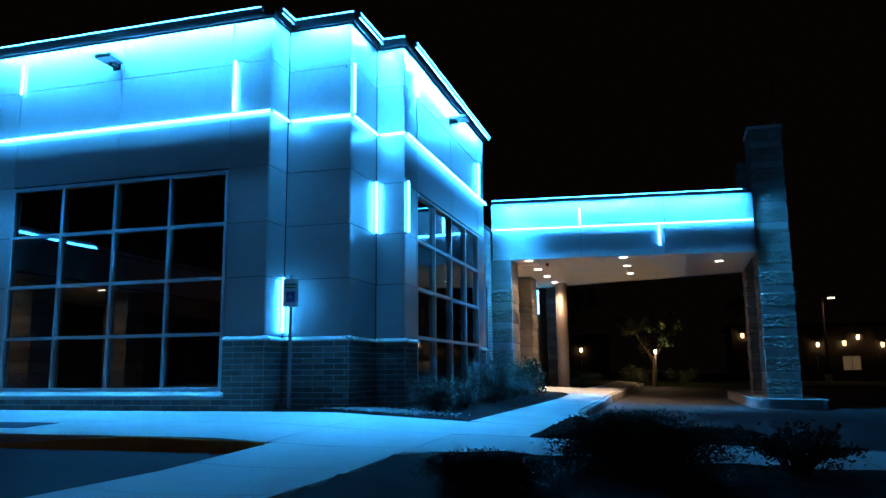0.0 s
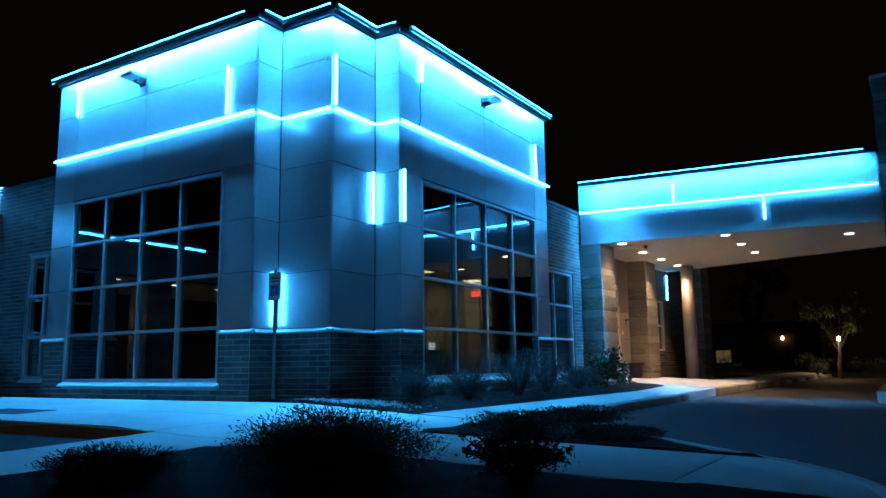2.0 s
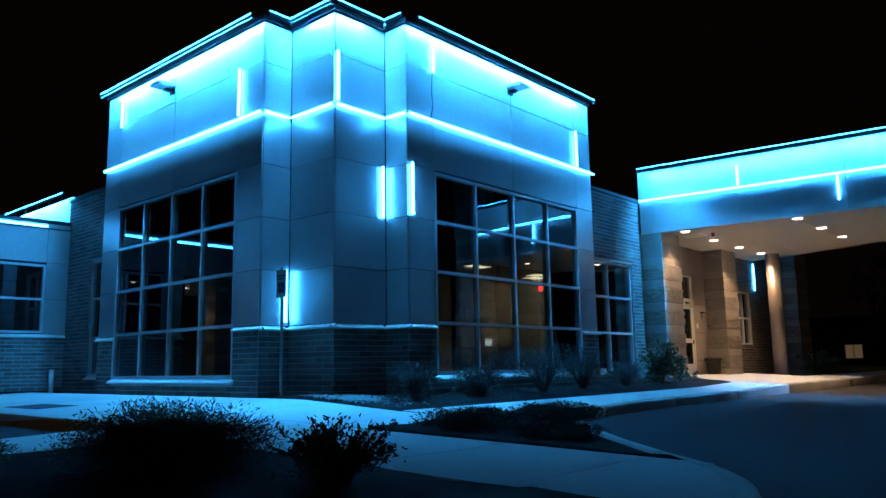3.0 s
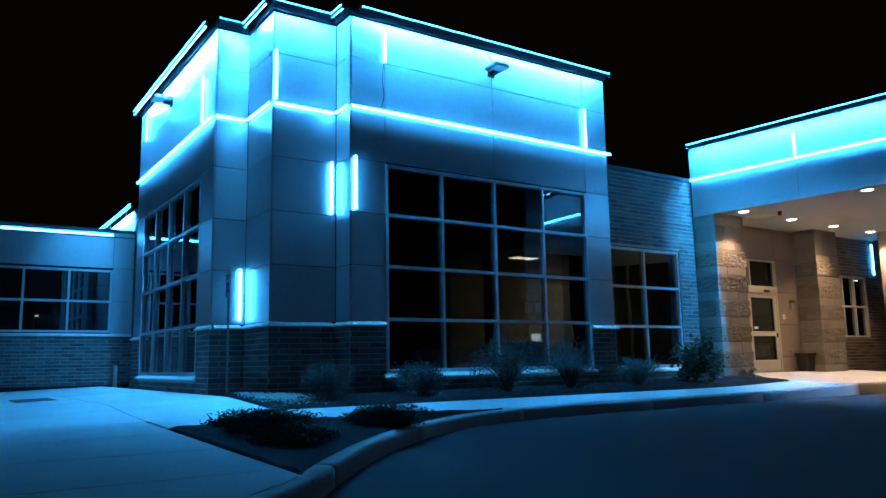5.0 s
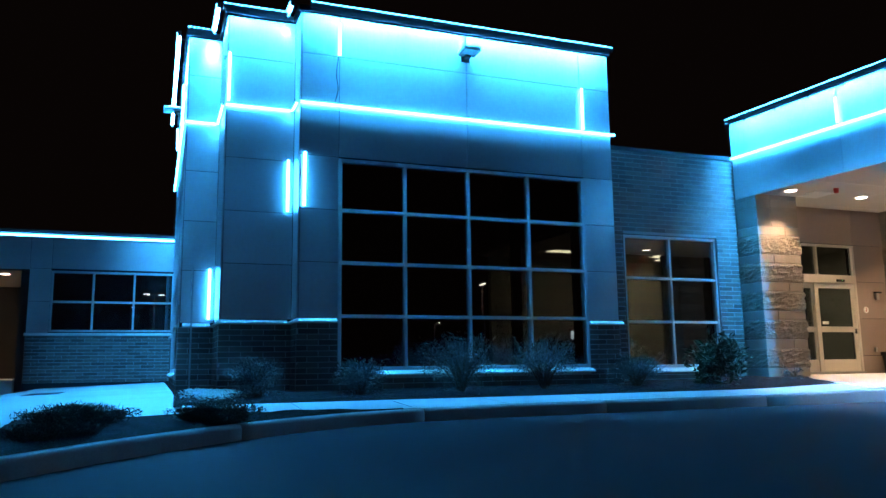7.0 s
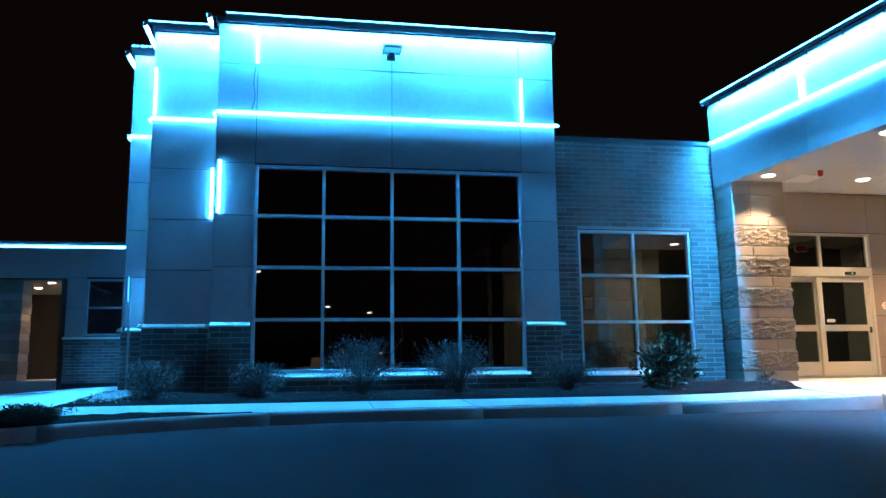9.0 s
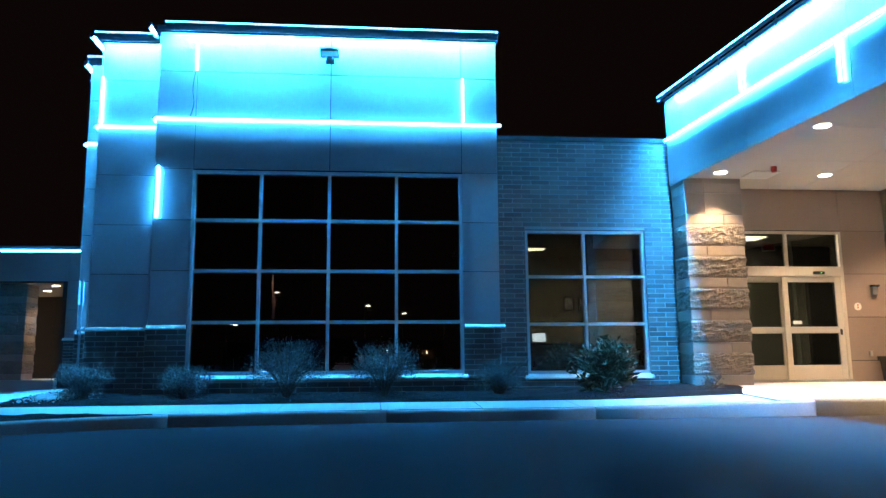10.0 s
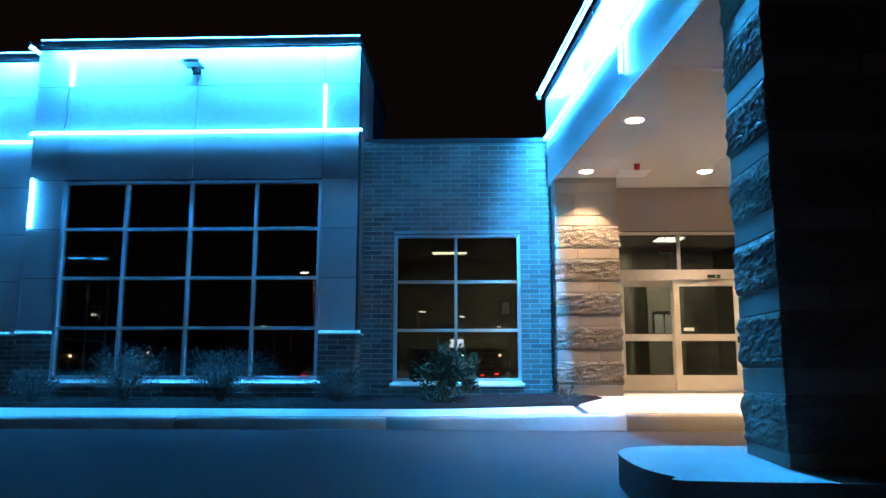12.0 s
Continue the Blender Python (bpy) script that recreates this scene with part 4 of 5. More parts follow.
window("window_6", WING, *WIN_W, [9.24, 10.42], [2.85], "dark six-pane window of the low wing", inset=0.04)
WS0 = 4.2
# added strip: holds the bar's downward light off the wing panels
part("glow_shield", WING.boxed(-14, 12.2, 0.002, 0.078, 4.795, 4.812), M_COPING, w_wing, "thin dark shield added below the light bar to narrow its glow")
led_bar("led_bar", WING.place(WS0, 0.06, 4.86), WING.place(11.55, 0.06, 4.86))
tagged(part("ceiling_portico", boxed(-22.0, -16.45, -14, 7.44, 3.80, 3.92), M_SOFFIT), "pale soffit of the side entrance portico", "ceiling", kind="structure")
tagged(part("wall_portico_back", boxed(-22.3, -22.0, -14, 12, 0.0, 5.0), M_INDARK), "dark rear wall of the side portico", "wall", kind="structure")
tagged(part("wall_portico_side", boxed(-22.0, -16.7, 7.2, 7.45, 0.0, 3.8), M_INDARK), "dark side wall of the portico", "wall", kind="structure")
tagged(part("pavement_portico", boxed(-22.0, -16.38, -14, 7.2, 0.0, 0.5), M_CONCRETE), "concrete portico floor lit by downlights", "pavement", kind="structure")
pier("block_pier", -17.9, -17.0, 5.0, 5.9, 0.5, 3.8, PIERS + " of the side portico", 0.2, 90)
pier("block_pier", -17.9, -17.0, 1.0, 1.9, 0.5, 3.8, PIERS + " of the side portico", 0.2, 95)
for y in (6.6, 4.4, 2.5):
    downlight(-17.6, y, 3.80, 150)
downlight(-19.4, 5.6, 3.80, 150)
rf = Face("y", 12.3, -1)
upper = tagged(part("wall_upper_fascia", rf.boxed(-24, -16.6, -0.2, 0.0, 5.04, 5.85), M_PANEL), "glowing blue panel fascia behind the wing roof", "wall", kind="structure")
led_rail(rf, -24, -16.9, 5.98, 0.16)
led_bar("led_bar", rf.place(-24, 0.06, 5.12), rf.place(-16.8, 0.06, 5.12))
bol = tagged(empty("bollard", -15.9, 11.7, 0.4), "short pale bollard beside the brick wall", "bollard")
part("bollard_post", cyl(bmesh.new(), -15.9, 11.7, 0.3, 0.95, 0.06, 0.055, 16), M_WHITE, bol, smooth=True)

# ---- parking sign ----
sx, sy = -5.92, 11.72
sign = tagged(empty("parking_sign", sx, sy, grade(sx, sy)), "accessible parking sign on a slim steel post", "sign")
bm = boxed(sx - 0.025, sx + 0.025, sy - 0.006, sy + 0.0, 0.2, 2.72)
box(bm, sx - 0.028, sx - 0.022, sy, sy + 0.025, 0.2, 2.72)
box(bm, sx + 0.022, sx + 0.028, sy, sy + 0.025, 0.2, 2.72)
part("post", bm, M_STEEL, sign)
plate = part("sign_plate", boxed(sx - 0.152, sx + 0.152, sy - 0.012, sy - 0.0065, 2.16, 2.66, bevel=0.002), M_WHITE, sign, "white metal plate with green border")
part("sign_header", boxed(sx - 0.12, sx + 0.12, sy - 0.0145, sy - 0.0125, 2.54, 2.57), M_GREEN, plate)
part("sign_header", boxed(sx - 0.10, sx + 0.10, sy - 0.0145, sy - 0.0125, 2.49, 2.515), M_GREEN, plate)
part("sign_symbol_field", boxed(sx - 0.085, sx + 0.085, sy - 0.0145, sy - 0.0125, 2.24, 2.43), M_BLUE, plate, "blue symbol square")
bm = bmesh.new()
for i in range(20):
    a0, a1 = 2 * math.pi * i / 20, 2 * math.pi * (i + 0.8) / 20
    if 0.3 < a0 < 1.6:
        continue
    q = [(r * math.cos(a), r * math.sin(a)) for r, a in ((0.04, a0), (0.052, a0), (0.052, a1), (0.04, a1))]
    bm.faces.new([bm.verts.new((sx - 0.008 + x, sy - 0.0155, 2.305 + z)) for x, z in q])
box(bm, sx - 0.012, sx + 0.006, sy - 0.0158, sy - 0.0152, 2.31, 2.385)
box(bm, sx - 0.012, sx + 0.045, sy - 0.0158, sy - 0.0152, 2.325, 2.338)
part("sign_symbol", bm, M_WHITE, plate)

# ---- interior seen through the glass ----
tagged(part("floor", box(boxed(-12.5, -5.32, 11.9, 20, 0.25, 0.45), -12.5, -5.45, 20, 36, 0.25, 0.45), M_CARPET), "dark interior floor", "floor", kind="structure")
tagged(part("wall_inside", boxed(-11.6, -11.4, 20.5, 36, 0.45, 5.4), M_INWALL), "tan interior wall of the lobby", "wall", kind="structure")
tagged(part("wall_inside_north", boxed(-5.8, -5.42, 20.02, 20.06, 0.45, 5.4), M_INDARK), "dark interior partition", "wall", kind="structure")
tagged(part("wall_inside_lobby", boxed(-8.4, -5.45, 24.42, 24.55, 0.45, 4.0), M_INWALL), "tan lobby partition beside the entrance", "wall", kind="structure")
tagged(part("wall_inside_far", boxed(-11.4, -5.4, 30.3, 30.42, 0.45, 5.4), M_INWALL), "tan lobby end wall", "wall", kind="structure")
tagged(part("ceiling_lobby", boxed(-11.4, -5.45, 20.1, 30.3, 4.0, 4.1), M_INWALL), "pale lobby ceiling", "ceiling", kind="structure")


def troffer(x, y, z, lx, ly):
    t = tagged(empty("ceiling_light", x, y, z), "lit rectangular office ceiling light", "ceiling light", group="office ceiling lights")
    part("housing", boxed(x - lx / 2 - 0.03, x + lx / 2 + 0.03, y - ly / 2 - 0.03, y + ly / 2 + 0.03, z - 0.03, z - 0.001), M_WHITE, t)
    part("diffuser", boxed(x - lx / 2, x + lx / 2, y - ly / 2, y + ly / 2, z - 0.036, z - 0.031), M_ROOMLAMP, t, "warm glowing diffuser")


troffer(-10.3, 26.4, 4.0, 0.6, 1.2)
troffer(-9.6, 22.0, 4.0, 0.4, 0.9)
troffer(-10.4, 28.7, 4.0, 0.6, 0.6)
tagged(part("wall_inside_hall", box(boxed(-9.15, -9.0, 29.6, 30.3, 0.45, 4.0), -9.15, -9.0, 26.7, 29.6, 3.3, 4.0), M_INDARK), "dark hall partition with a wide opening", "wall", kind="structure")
tagged(part("wall_inside_corridor", boxed(-11.4, -9.0, 26.6, 26.7, 0.45, 4.0), M_INWALL), "lit cream corridor wall below the exit sign", "wall", kind="structure")
troffer(-9.7, 25.5, 4.0, 0.6, 0.6)
al = bpy.data.lights.new("troffer_light", "AREA")
al.energy, al.color, al.size = 42, (1.0, 0.84, 0.60), 0.55
new("troffer_light", al).matrix_basis = pose(-9.7, 25.5, 3.955)
troffer(-7.6, 27.3, 4.0, 0.6, 0.6)
al = bpy.data.lights.new("troffer_light", "AREA")
al.energy, al.color, al.size = 90, (1.0, 0.84, 0.60), 0.55
new("troffer_light", al).matrix_basis = pose(-7.6, 27.3, 3.955)
tagged(part("wall_inside_return", boxed(-9.15, -9.0, 27.05, 27.95, 0.45, 3.3), M_INWALL), "cream hall wall with a notice board", "wall", kind="structure")
ex = tagged(empty("exit_sign", -10.15, 26.4, 3.52), "red glowing exit sign hung in the lobby", "exit sign")
part("sign_case", boxed(-10.36, -9.94, 26.40, 26.45, 3.48, 3.70, bevel=0.005), M_WHITE, ex)
part("sign_face", boxed(-10.34, -9.96, 26.394, 26.399, 3.50, 3.68), M_EXIT, ex, "red glowing sign face")
part("hanger", boxed(-10.16, -10.14, 26.42, 26.434, 3.69, 4.0), M_STEEL, ex)
ex2 = tagged(empty("exit_sign", -5.75, 26.75, 3.4), "red exit sign hung inside the entrance", "exit sign")
part("sign_case", boxed(-5.78, -5.74, 26.6, 26.9, 3.36, 3.54, bevel=0.005), M_WHITE, ex2)
part("sign_face", boxed(-5.739, -5.736, 26.62, 26.88, 3.38, 3.52), M_RED, ex2)
part("hanger", boxed(-5.765, -5.755, 26.74, 26.76, 3.53, 4.0), M_STEEL, ex2)
nb = tagged(empty("notice_board", -8.99, 27.45, 2.05), "framed notice board on the cream hall wall", "notice board")
part("board_frame", boxed(-8.999, -8.96, 27.16, 27.74, 1.72, 2.36, bevel=0.01), M_BLACK, nb)
part("board_sheet", boxed(-8.959, -8.953, 27.21, 27.43, 1.80, 2.28), M_WHITE, nb, "white paper sheet")
part("board_sheet", boxed(-8.959, -8.953, 27.47, 27.69, 1.80, 2.28), M_WHITE, nb, "white paper sheet")
desk = tagged(empty("reception_desk", -9.4, 22.2, 0.45), "tan reception desk in the dim lobby", "desk")
part("desk_front", boxed(-9.1, -9.04, 21.0, 23.4, 0.45, 1.36), M_INWALL, desk)
part("desk_top", boxed(-9.7, -9.0, 20.95, 23.45, 1.36, 1.40, bevel=0.006), M_INDARK, desk)
mon = tagged(empty("monitor", -9.4, 22.2, 1.4), "small lit monitor on the reception desk", "monitor")
part("monitor_foot", boxed(-9.5, -9.3, 22.1, 22.3, 1.401, 1.415), M_BLACK, mon)
part("monitor_case", boxed(-9.42, -9.39, 22.0, 22.4, 1.44, 1.70, bevel=0.004), M_BLACK, mon)
part("monitor_neck", boxed(-9.43, -9.41, 22.17, 22.23, 1.41, 1.46), M_BLACK, mon)
part("monitor_screen", boxed(-9.389, -9.386, 22.02, 22.38, 1.46, 1.68), glow("screen_glow", (0.85, 0.93, 1.0), 4.0), mon)
for u in (23.55, 24.0):
    pf = tagged(empty("picture", -11.38, u, 2.6), "small framed picture on the lobby wall", "picture", group="lobby pictures")
    part("picture_frame", boxed(-11.395, -11.36, u - 0.16, u + 0.16, 2.4, 2.85, bevel=0.006), M_BLACK, pf)
    part("picture_sheet", boxed(-11.359, -11.354, u - 0.12, u + 0.12, 2.45, 2.80), M_WHITE, pf)


# ---- plants ----
def leaf_cloud(bm, centre, radii, count, size, rng, shape=0.5, shell=0.35):
    """Many small folded leaves in an uneven ball of clumps."""
    clumps = []
    for _ in range(max(5, count // 60)):
        d = Vector((rng.gauss(0, 1), rng.gauss(0, 1), rng.gauss(0, 1))).normalized() * rng.uniform(shell, 1.0)
        clumps.append((d, rng.uniform(0.16, 0.36)))
    for _ in range(count):
        c, r = rng.choice(clumps)
        p = c + Vector((rng.gauss(0, 1), rng.gauss(0, 1), rng.gauss(0, 1))) * r * 0.6
        if p.length > 1.25:
            p = p.normalized() * rng.uniform(0.9, 1.25)
        p = Vector((p.x * radii[0], p.y * radii[1], p.z * radii[2])) + Vector(centre)
        up = (p - Vector(centre)).normalized() * 0.6 + Vector((rng.uniform(-1, 1), rng.uniform(-1, 1), rng.uniform(-0.3, 1)))
        up.normalize()
        side = up.cross(Vector((rng.uniform(-1, 1), rng.uniform(-1, 1), rng.uniform(-1, 1)))).normalized()
        s = size * rng.uniform(0.6, 1.3)
        n = side.cross(up)
        a, b = p - up * s * 0.5, p + up * s * 0.5
        l, r2 = p + side * s * shape * 0.5 + n * s * 0.08, p - side * s * shape * 0.5 + n * s * 0.08
        va, vb, vl, vr = (bm.verts.new(q) for q in (a, b, l, r2))
        bm.faces.new((va, vl, vb))
        bm.faces.new((va, vb, vr))


def stick(bm, a, b, r0, r1, n=5):
    a, b = Vector(a), Vector(b)
    q = (b - a).to_track_quat("Z", "Y").to_matrix()
    ra = [bm.verts.new(a + q @ Vector((r0 * math.cos(2 * math.pi * i / n), r0 * math.sin(2 * math.pi * i / n), 0))) for i in range(n)]
    rb = [bm.verts.new(b + q @ Vector((r1 * math.cos(2 * math.pi * i / n), r1 * math.sin(2 * math.pi * i / n), 0))) for i in range(n)]
    for i in range(n):
        bm.faces.new((ra[i], ra[(i + 1) % n], rb[(i + 1) % n], rb[i]))


def shrub(x, y, rx, ry, h, mat, label, count=1500, size=0.05, seed=1, shape=0.5, sprays=0, low=0.0, shell=0.35):
    rng = random.Random(seed)
    z = grade(x, y)
    s = tagged(empty("shrub", x, y, z), label, "shrub", group="garden shrubs")
    bm = bmesh.new()
    tips = []
    for i in range(10 + sprays):
        a = rng.uniform(0, 2 * math.pi)
        k = rng.uniform(0.3, 1.0)
        tip = (x + math.cos(a) * rx * k, y + math.sin(a) * ry * k, z + h * rng.uniform(0.55, 1.05))
        mid = (x + math.cos(a) * rx * k * 0.4, y + math.sin(a) * ry * k * 0.4, z + h * 0.4)
        stick(bm, (x + rng.uniform(-.04, .04), y + rng.uniform(-.04, .04), z - 0.03), mid, 0.012, 0.008)
        stick(bm, mid, tip, 0.008, 0.003)
        tips.append((mid, tip))
    part("branchwork", bm, M_BARK, s)
    bm = bmesh.new()
    leaf_cloud(bm, (x, y, z + h * 0.5 + low), (rx, ry, h * 0.52), count, size, rng, shape, shell)
    for mid, tip in tips[10:]:
        for _ in range(22):
            t = rng.uniform(0.1, 1.05)
            p = Vector(mid).lerp(Vector(tip), t)
            leaf_cloud(bm, p, (0.03, 0.03, 0.03), 2, size, rng, shape)
    part("foliage", bm, mat, s)
    return s


FINE = "airy grey-green shrub in the mulch bed below the window"
for i, (x, y, rx, h) in enumerate(((-3.52, 12.70, 0.46, 0.66), (-3.50, 14.45, 0.48, 0.60), (-3.35, 16.25, 0.72, 1.0), (-3.5, 18.0, 0.66, 1.0), (-3.6, 20.1, 0.60, 0.66))):
    shrub(x, y, rx, rx, h, M_DRY, FINE, 7000, 0.036, 10 + i, 0.38, sprays=34, shell=0.1)
shrub(-3.62, 22.1, 0.60, 0.60, 1.02, M_LEAF2, "dark broad-leaved rhododendron beside the window", 1500, 0.17, 31, 0.38, shell=0.15)
shrub(-3.75, 24.35, 0.3, 0.28, 0.32, M_DRY, "small low shrub at the foot of the pier", 500, 0.045, 33, 0.4)
shrub(-3.2, 34.2, 0.8, 0.8, 0.95, M_LEAF, "rounded dark shrub beyond the canopy", 1600, 0.07, 35)
for i, (x, y, rx, ry, h) in enumerate(((-0.30, 10.30, 0.66, 0.58, 0.25), (-0.15, 11.80, 0.60, 0.5, 0.24), (0.9, 10.15, 0.5, 0.4, 0.16))):
    shrub(x, y, rx, ry, h, M_YEW, "low dark spreading evergreen in the mulch bed", 9000, 0.05, 40 + i, 0.24, shell=0.1)
shrub(0.18, 6.22, 0.72, 0.72, 0.50, M_YEW, "dense dark evergreen shrub in the bed", 42000, 0.036, 51, 0.22, shell=0.03)
shrub(1.46, 6.75, 0.48, 0.5, 0.42, M_YEW, "loose dark leafy shrub in the bed", 1900, 0.042, 52, 0.45, sprays=26, shell=0.1)
shrub(-0.85, 5.05, 0.44, 0.42, 0.27, M_YEW, "small dark spiky evergreen in the bed", 14000, 0.04, 53, 0.18, sprays=8, shell=0.05)


def tree(x, y, h, crown, seed, label, mat=M_LEAF):
    rng = random.Random(seed)
    z = 0.1
    t = tagged(empty("tree", x, y, z), label, "tree", group="far trees")
    bm = bmesh.new()
    stick(bm, (x, y, z - 0.1), (x + 0.1, y, z + h * 0.4), h * 0.03, h * 0.02, 8)
    ends = []
    for i in range(9):
        a = rng.uniform(0, 2 * math.pi)
        e = (x + math.cos(a) * crown * 0.7, y + math.sin(a) * crown * 0.7, z + h * rng.uniform(0.6, 0.95))
        stick(bm, (x + 0.1, y, z + h * rng.uniform(0.3, 0.42)), e, h * 0.012, h * 0.003, 6)
        ends.append(e)
    part("trunk", bm, M_BARK, t)
    bm = bmesh.new()
    for e in ends:
        leaf_cloud(bm, e, (crown * 0.5, crown * 0.5, h * 0.2), 260, 0.22, rng, 0.5)
    part("crown", bm, mat, t)


tree(-0.6, 52.5, 4.4, 1.9, 3, "small tree lit amber by a path lamp")
shrub(-1.5, 50.0, 1.2, 0.8, 1.15, M_LEAF, "clipped dark hedge shrub on the far lawn", 900, 0.12, 61)
shrub(1.3, 50.0, 1.1, 0.8, 1.1, M_LEAF, "clipped dark hedge shrub on the far lawn", 900, 0.12, 62)
for i, (x, y, h) in enumerate(((-16, 66, 8), (-9, 72, 9), (8, 70, 8), (24, 78, 9), (33, 74, 8))):
    tree(x, y, h, 3.0, 70 + i, "dark tree far across the lawn")


# ---- street lamps ----
def street_lamp(x, y, h, power, label, heads=1, turn=0.0, z0=0.0):
    s = tagged(empty("street_lamp", x, y, z0), label, "street lamp", group="street lamps")
    part("pole", cyl(bmesh.new(), x, y, z0 - 0.3, z0 + h, 0.09, 0.055, 12), M_COPING, s, smooth=True)
    part("foot", cyl(bmesh.new(), x, y, z0 - 0.3, z0 + 0.6, 0.28, 0.28, 16), M_KERB, s)
    for k in range(heads):
        a = turn + math.pi * k
        dx, dy = math.cos(a), math.sin(a)
        hx, hy = x + dx * 0.7, y + dy * 0.7
        bm = bmesh.new()
        stick(bm, (x, y, z0 + h - 0.1), (x + dx * 0.4, y + dy * 0.4, z0 + h), 0.03, 0.03, 8)
        part("arm", bm, M_COPING, s)
        part("lamp_head", cyl(bmesh.new(), hx, hy, z0 + h - 0.02, z0 + h + 0.12, 0.34, 0.2, 16), M_COPING, s)
        part("lens", cyl(bmesh.new(), hx, hy, z0 + h - 0.05, z0 + h - 0.021, 0.26, 0.26, 16), M_LAMP, s, "glowing lamp lens")
        l = bpy.data.lights.new("street_light", "SPOT")
        l.energy, l.color, l.spot_size, l.spot_blend, l.shadow_soft_size = power, (1.0, 0.42, 0.28), radians(150), 0.6, 0.25
        o = new("street_light", l)
        o.matrix_basis = pose(hx, hy, z0 + h - 0.07)
        o.parent = s
        o.matrix_parent_inverse = s.matrix_basis.inverted()
    return s


POLE = "tall dark parking-lot lamp post with a glowing head"
street_lamp(12.8, 68.5, 6.8, 210, POLE)
path_lamp = tagged(empty("path_lamp", -0.36, 50.7, 0.0), "low glowing path lamp beside the small tree", "path lamp")
part("lamp_post", cyl(bmesh.new(), -0.36, 50.7, -0.2, 2.1, 0.05, 0.04, 10), M_COPING, path_lamp)
part("lamp_globe", cyl(bmesh.new(), -0.36, 50.7, 2.1, 2.3, 0.07, 0.08, 12), M_LAMP, path_lamp, "glowing globe")
part("lamp_cap", cyl(bmesh.new(), -0.36, 50.7, 2.3, 2.36, 0.18, 0.05, 12), M_COPING, path_lamp)
l = bpy.data.lights.new("path_light", "POINT")
l.energy, l.color, l.shadow_soft_size = 200, (1.0, 0.66, 0.36), 0.15
o = new("path_light", l)
o.matrix_basis = pose(-0.36, 50.45, 2.1)
o.parent = path_lamp
o.matrix_parent_inverse = path_lamp.matrix_basis.inverted()
street_lamp(36.0, 11.0, 8.0, 380, POLE, 2, 1.2, -0.2)
street_lamp(30.0, -14.0, 9.0, 200, POLE, 1, 2.4, -0.2)
street_lamp(52.0, 42.0, 9.0, 250, POLE, 2, 0.3, -0.2)
street_lamp(62.0, 8.0, 9.0, 180, POLE, 1, 0.3, -0.2)
street_lamp(-4.0, -32.0, 9.0, 200, POLE, 1, 1.6, 0.0)
street_lamp(-12.0, -8.0, 8.0, 420, POLE, 1, 0.8, 0.0)


# ---- far buildings across the road ----
def far_house(x, y, w, d, h, label, lit=(), face=-1):
    b = tagged(empty("building", x, y, 0), label, "building", group="far buildings")
    part("wall", boxed(x - w / 2, x + w / 2, y - d / 2, y + d / 2, -0.6, h), M_FAR, b)
    bm = boxed(x - w / 2 - 0.5, x + w / 2 + 0.5, y - d / 2 - 0.5, y + d / 2 + 0.5, h, h + 0.3)
    part("roof", bm, M_COPING, b)
    yf = y + face * d / 2
    for i in range(int(w / 3.2)):
        u = x - w / 2 + 1.8 + 3.2 * i
        on = i in lit
        win = part("window", boxed(u - 0.8, u + 0.8, min(yf, yf + face * 0.06), max(yf, yf + face * 0.06), 0.9, 2.3), M_FARWIN if on else M_INDARK, b)
        part("window_frame", boxed(u - 0.03, u + 0.03, min(yf, yf + face * 0.1), max(yf, yf + face * 0.1), 0.9, 2.3), M_FRAME, win)


far_house(24, 92, 34, 10, 5.4, "dark low building across the road with lit windows", (1, 3, 5, 6, 8))
far_house(-22, 98, 30, 10, 5.0, "dark low building far behind the lawn", (6,))


def lantern(x, y, z, r=0.12, power=60):
    l = tagged(empty("wall_lantern", x, y, z), "small glowing wall lantern on a far building", "lantern", group="far lanterns")
    part("lantern_body", cyl(bmesh.new(), x, y, z - 0.2, z + 0.2, r, r * 1.2, 10), glow_far, l)
    part("lantern_cap", cyl(bmesh.new(), x, y, z + 0.2, z + 0.3, r * 1.6, r * 0.4, 10), M_COPING, l)


glow_far = glow("far_lantern_glass", (1.0, 0.62, 0.3), 12)
for x, y, z in ((15.3, 86.7, 3.5), (19.1, 86.7, 4.2), (17.8, 86.7, 3.6), (21.3, 86.7, 3.4), (8.1, 86.8, 4.6), (-9.6, 92.8, 3.5)):
    lantern(x, y, z)

pole = tagged(empty("flagpole", 5.25, 33.2, 0.0), "slim bare flagpole beyond the canopy", "flagpole")
part("pole_shaft", cyl(bmesh.new(), 5.25, 33.2, -0.3, 13.6, 0.075, 0.035, 14), M_STEEL, pole, smooth=True)
part("pole_base", cyl(bmesh.new(), 5.25, 33.2, -0.3, 0.12, 0.16, 0.12, 16), M_COPING, pole)
part("pole_ball", cyl(bmesh.new(), 5.25, 33.2, 13.6, 13.74, 0.06, 0.03, 12), M_STEEL, pole)

# across the road to the east
for x, y, h in ((60.0, 17.1, 7.4), (60.0, 21.0, 6.8), (78.0, 27.0, 7.0), (60.0, 3.4, 5.4), (88.0, -6.0, 7.5), (70.0, -22.0, 7.5), (95.0, 52.0, 8.0)):
    street_lamp(x, y, h, 40, "far parking-lot lamp post across the road", 1, 0.4 * y, -0.3)


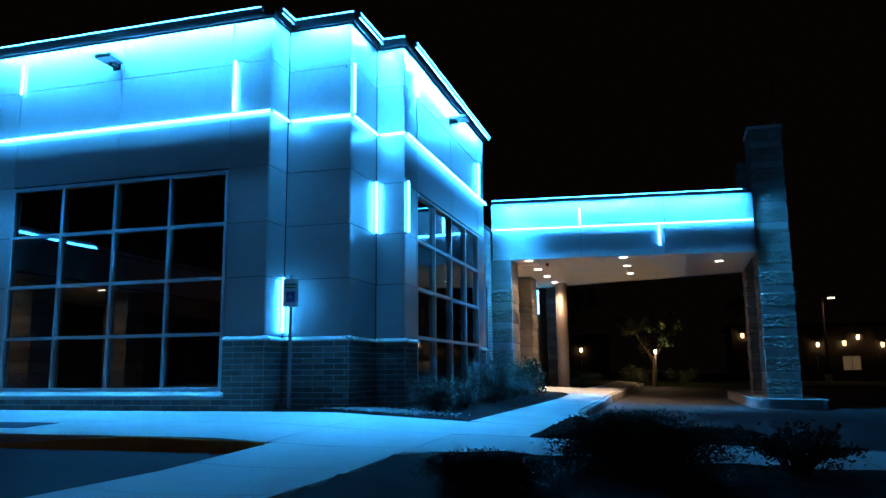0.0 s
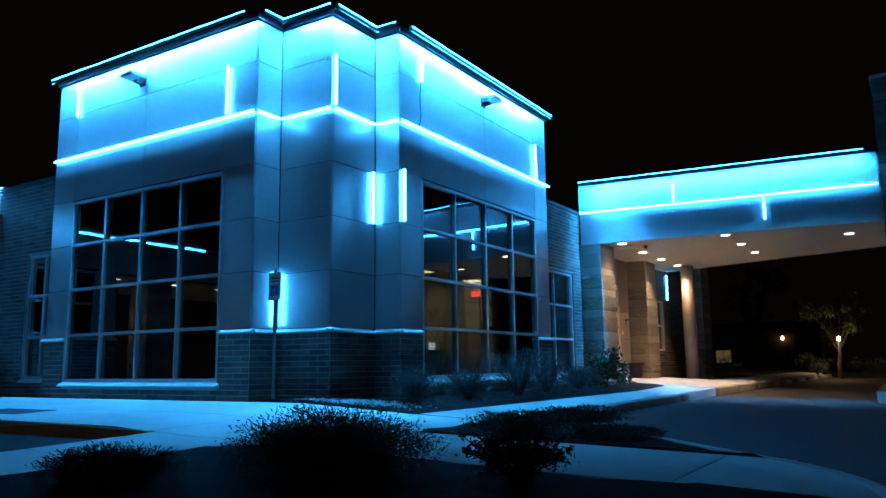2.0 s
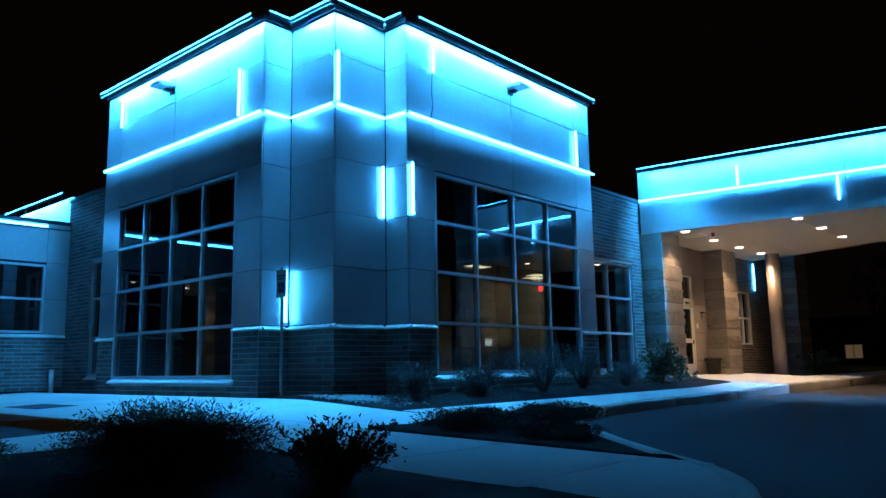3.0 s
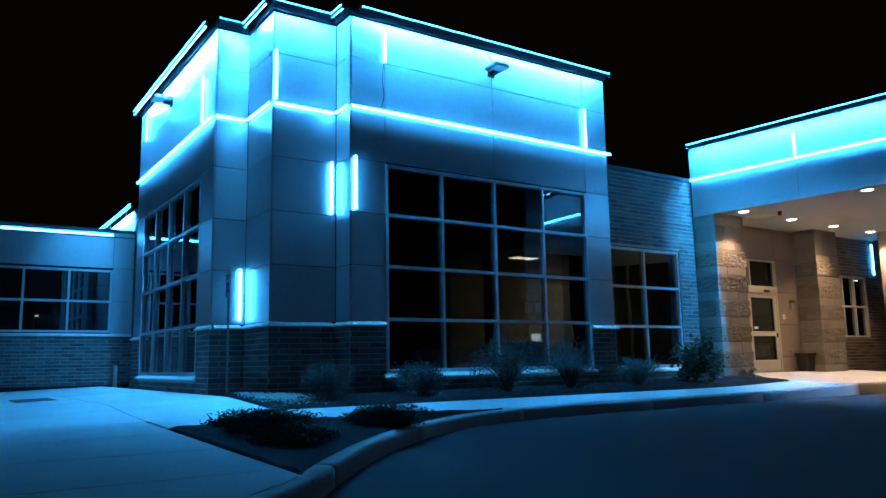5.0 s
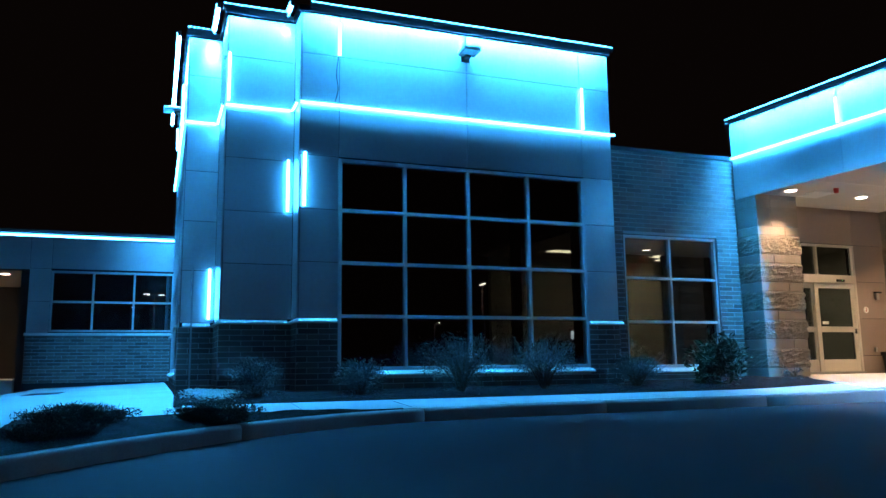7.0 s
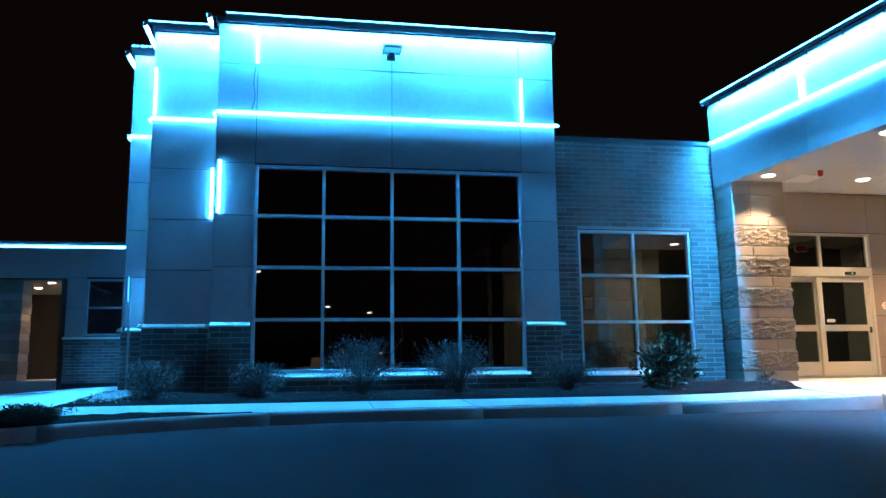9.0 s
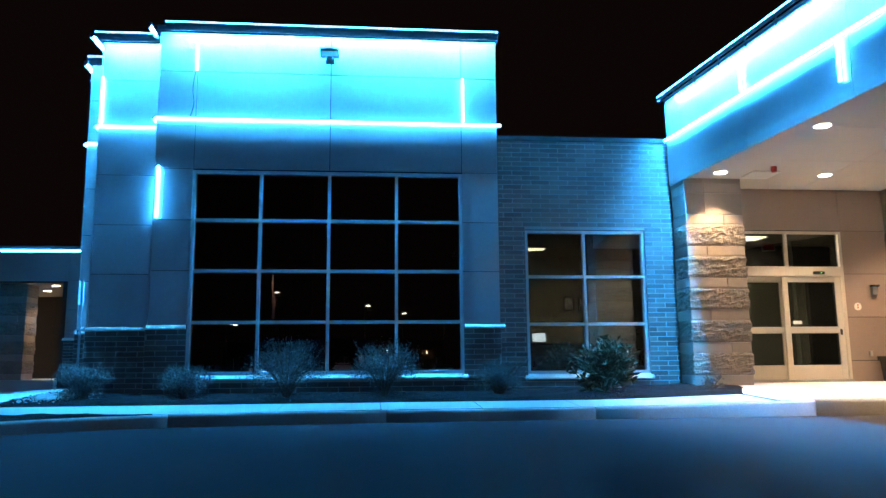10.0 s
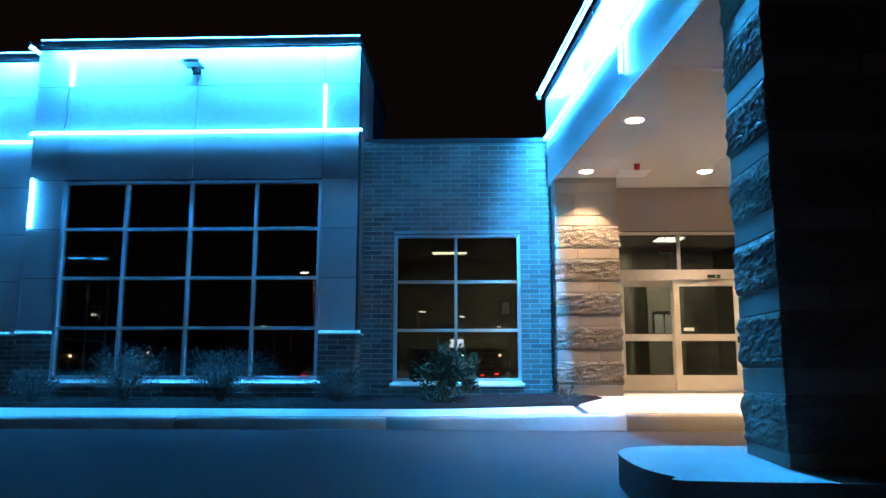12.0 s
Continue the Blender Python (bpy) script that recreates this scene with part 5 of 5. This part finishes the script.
def far_block(x, y, d, w, h, label, lit):
    b = tagged(empty("building", x, y, 0), label, "building", group="far buildings")
    part("wall", boxed(x, x + d, y - w / 2, y + w / 2, -0.6, h), M_FAR, b)
    part("roof", boxed(x - 0.4, x + d + 0.4, y - w / 2 - 0.4, y + w / 2 + 0.4, h, h + 0.3), M_COPING, b)
    for i in range(int(w / 3.0)):
        u = y - w / 2 + 1.6 + 3.0 * i
        win = part("window", boxed(x - 0.05, x, u - 0.9, u + 0.9, 0.8, 2.3), M_FARWIN if i in lit else M_INDARK, b)
        part("window_frame", boxed(x - 0.09, x - 0.05, u - 0.03, u + 0.03, 0.8, 2.3), M_FRAME, win)


far_block(110, 12, 14, 36, 5.0, "dark shop building across the road with lit windows", (2, 3, 7))
far_block(112, -40, 14, 30, 6.0, "dark low building across the road", (1, 6))
for x, y, z in ((109.6, 4.0, 2.9), (109.6, 20.5, 3.2), (109.6, 27.0, 3.0), (111.6, -34.0, 3.4), (111.6, -47.0, 3.0)):
    lantern(x, y, z)


def car(x, y, turn, paint, label):
    m = pose(x, y, -0.405, 0, 0, turn)
    c = tagged(new("car"), label, "car", group="parked cars")
    c.matrix_basis = m
    prof = [(-2.2, 0.35), (-2.25, 0.75), (-1.9, 0.95), (-1.2, 1.0), (-0.6, 1.42), (0.7, 1.45), (1.5, 1.02), (2.15, 0.92), (2.25, 0.6), (2.2, 0.35)]

    def put(name, bm, mat, label=""):
        me = mesh_of(bm, name)
        me.materials.append(mat)
        o = new(name, me)
        o.parent = c
        if label:
            o["label"] = label
        return o
    bm = bmesh.new()
    l = [bm.verts.new((a, -0.86 if z < 1.1 else -0.66, z)) for a, z in prof]
    r = [bm.verts.new((a, 0.86 if z < 1.1 else 0.66, z)) for a, z in prof]
    for i in range(len(prof)):
        k = (i + 1) % len(prof)
        bm.faces.new((l[i], l[k], r[k], r[i]))
    bm.faces.new(l)
    bm.faces.new(list(reversed(r)))
    bmesh.ops.recalc_face_normals(bm, faces=bm.faces[:])
    put("body", bm, paint)
    put("windscreen", boxed(-0.9, 1.0, -0.70, 0.70, 1.08, 1.36), M_BLACK)
    for wx in (-1.4, 1.4):
        for wy in (-0.82, 0.82):
            bm = cyl(bmesh.new(), 0, 0, -0.1, 0.1, 0.33, n=16)
            bm.transform(pose(wx, wy, 0.33, 90, 0, 0))
            put("wheel", bm, M_BLACK)
    for wy in (-0.6, 0.6):
        put("tail_light", boxed(-2.30, -2.25, wy - 0.16, wy + 0.16, 0.70, 0.82), M_TAIL, "glowing red tail light")
        put("headlight", boxed(2.2, 2.27, wy - 0.16, wy + 0.16, 0.62, 0.76), M_WHITE)


M_TAIL = glow("tail_light_red", (1.0, 0.03, 0.02), 6)
M_CARD = surface("dark_car_paint", (0.05, 0.05, 0.06), 0.3, 0.4, 2, 30, 0.1, 0.02)
M_CARW = surface("pale_car_paint", (0.6, 0.6, 0.6), 0.3, 0.1, 2, 30, 0.05, 0.02)
car(48, 8.5, 0, M_CARW, "pale parked car with red tail lights")
car(48, 24.0, 0, M_CARD, "dark parked car with red tail lights")
car(62, 15.0, 180, M_CARW, "pale parked car across the road")
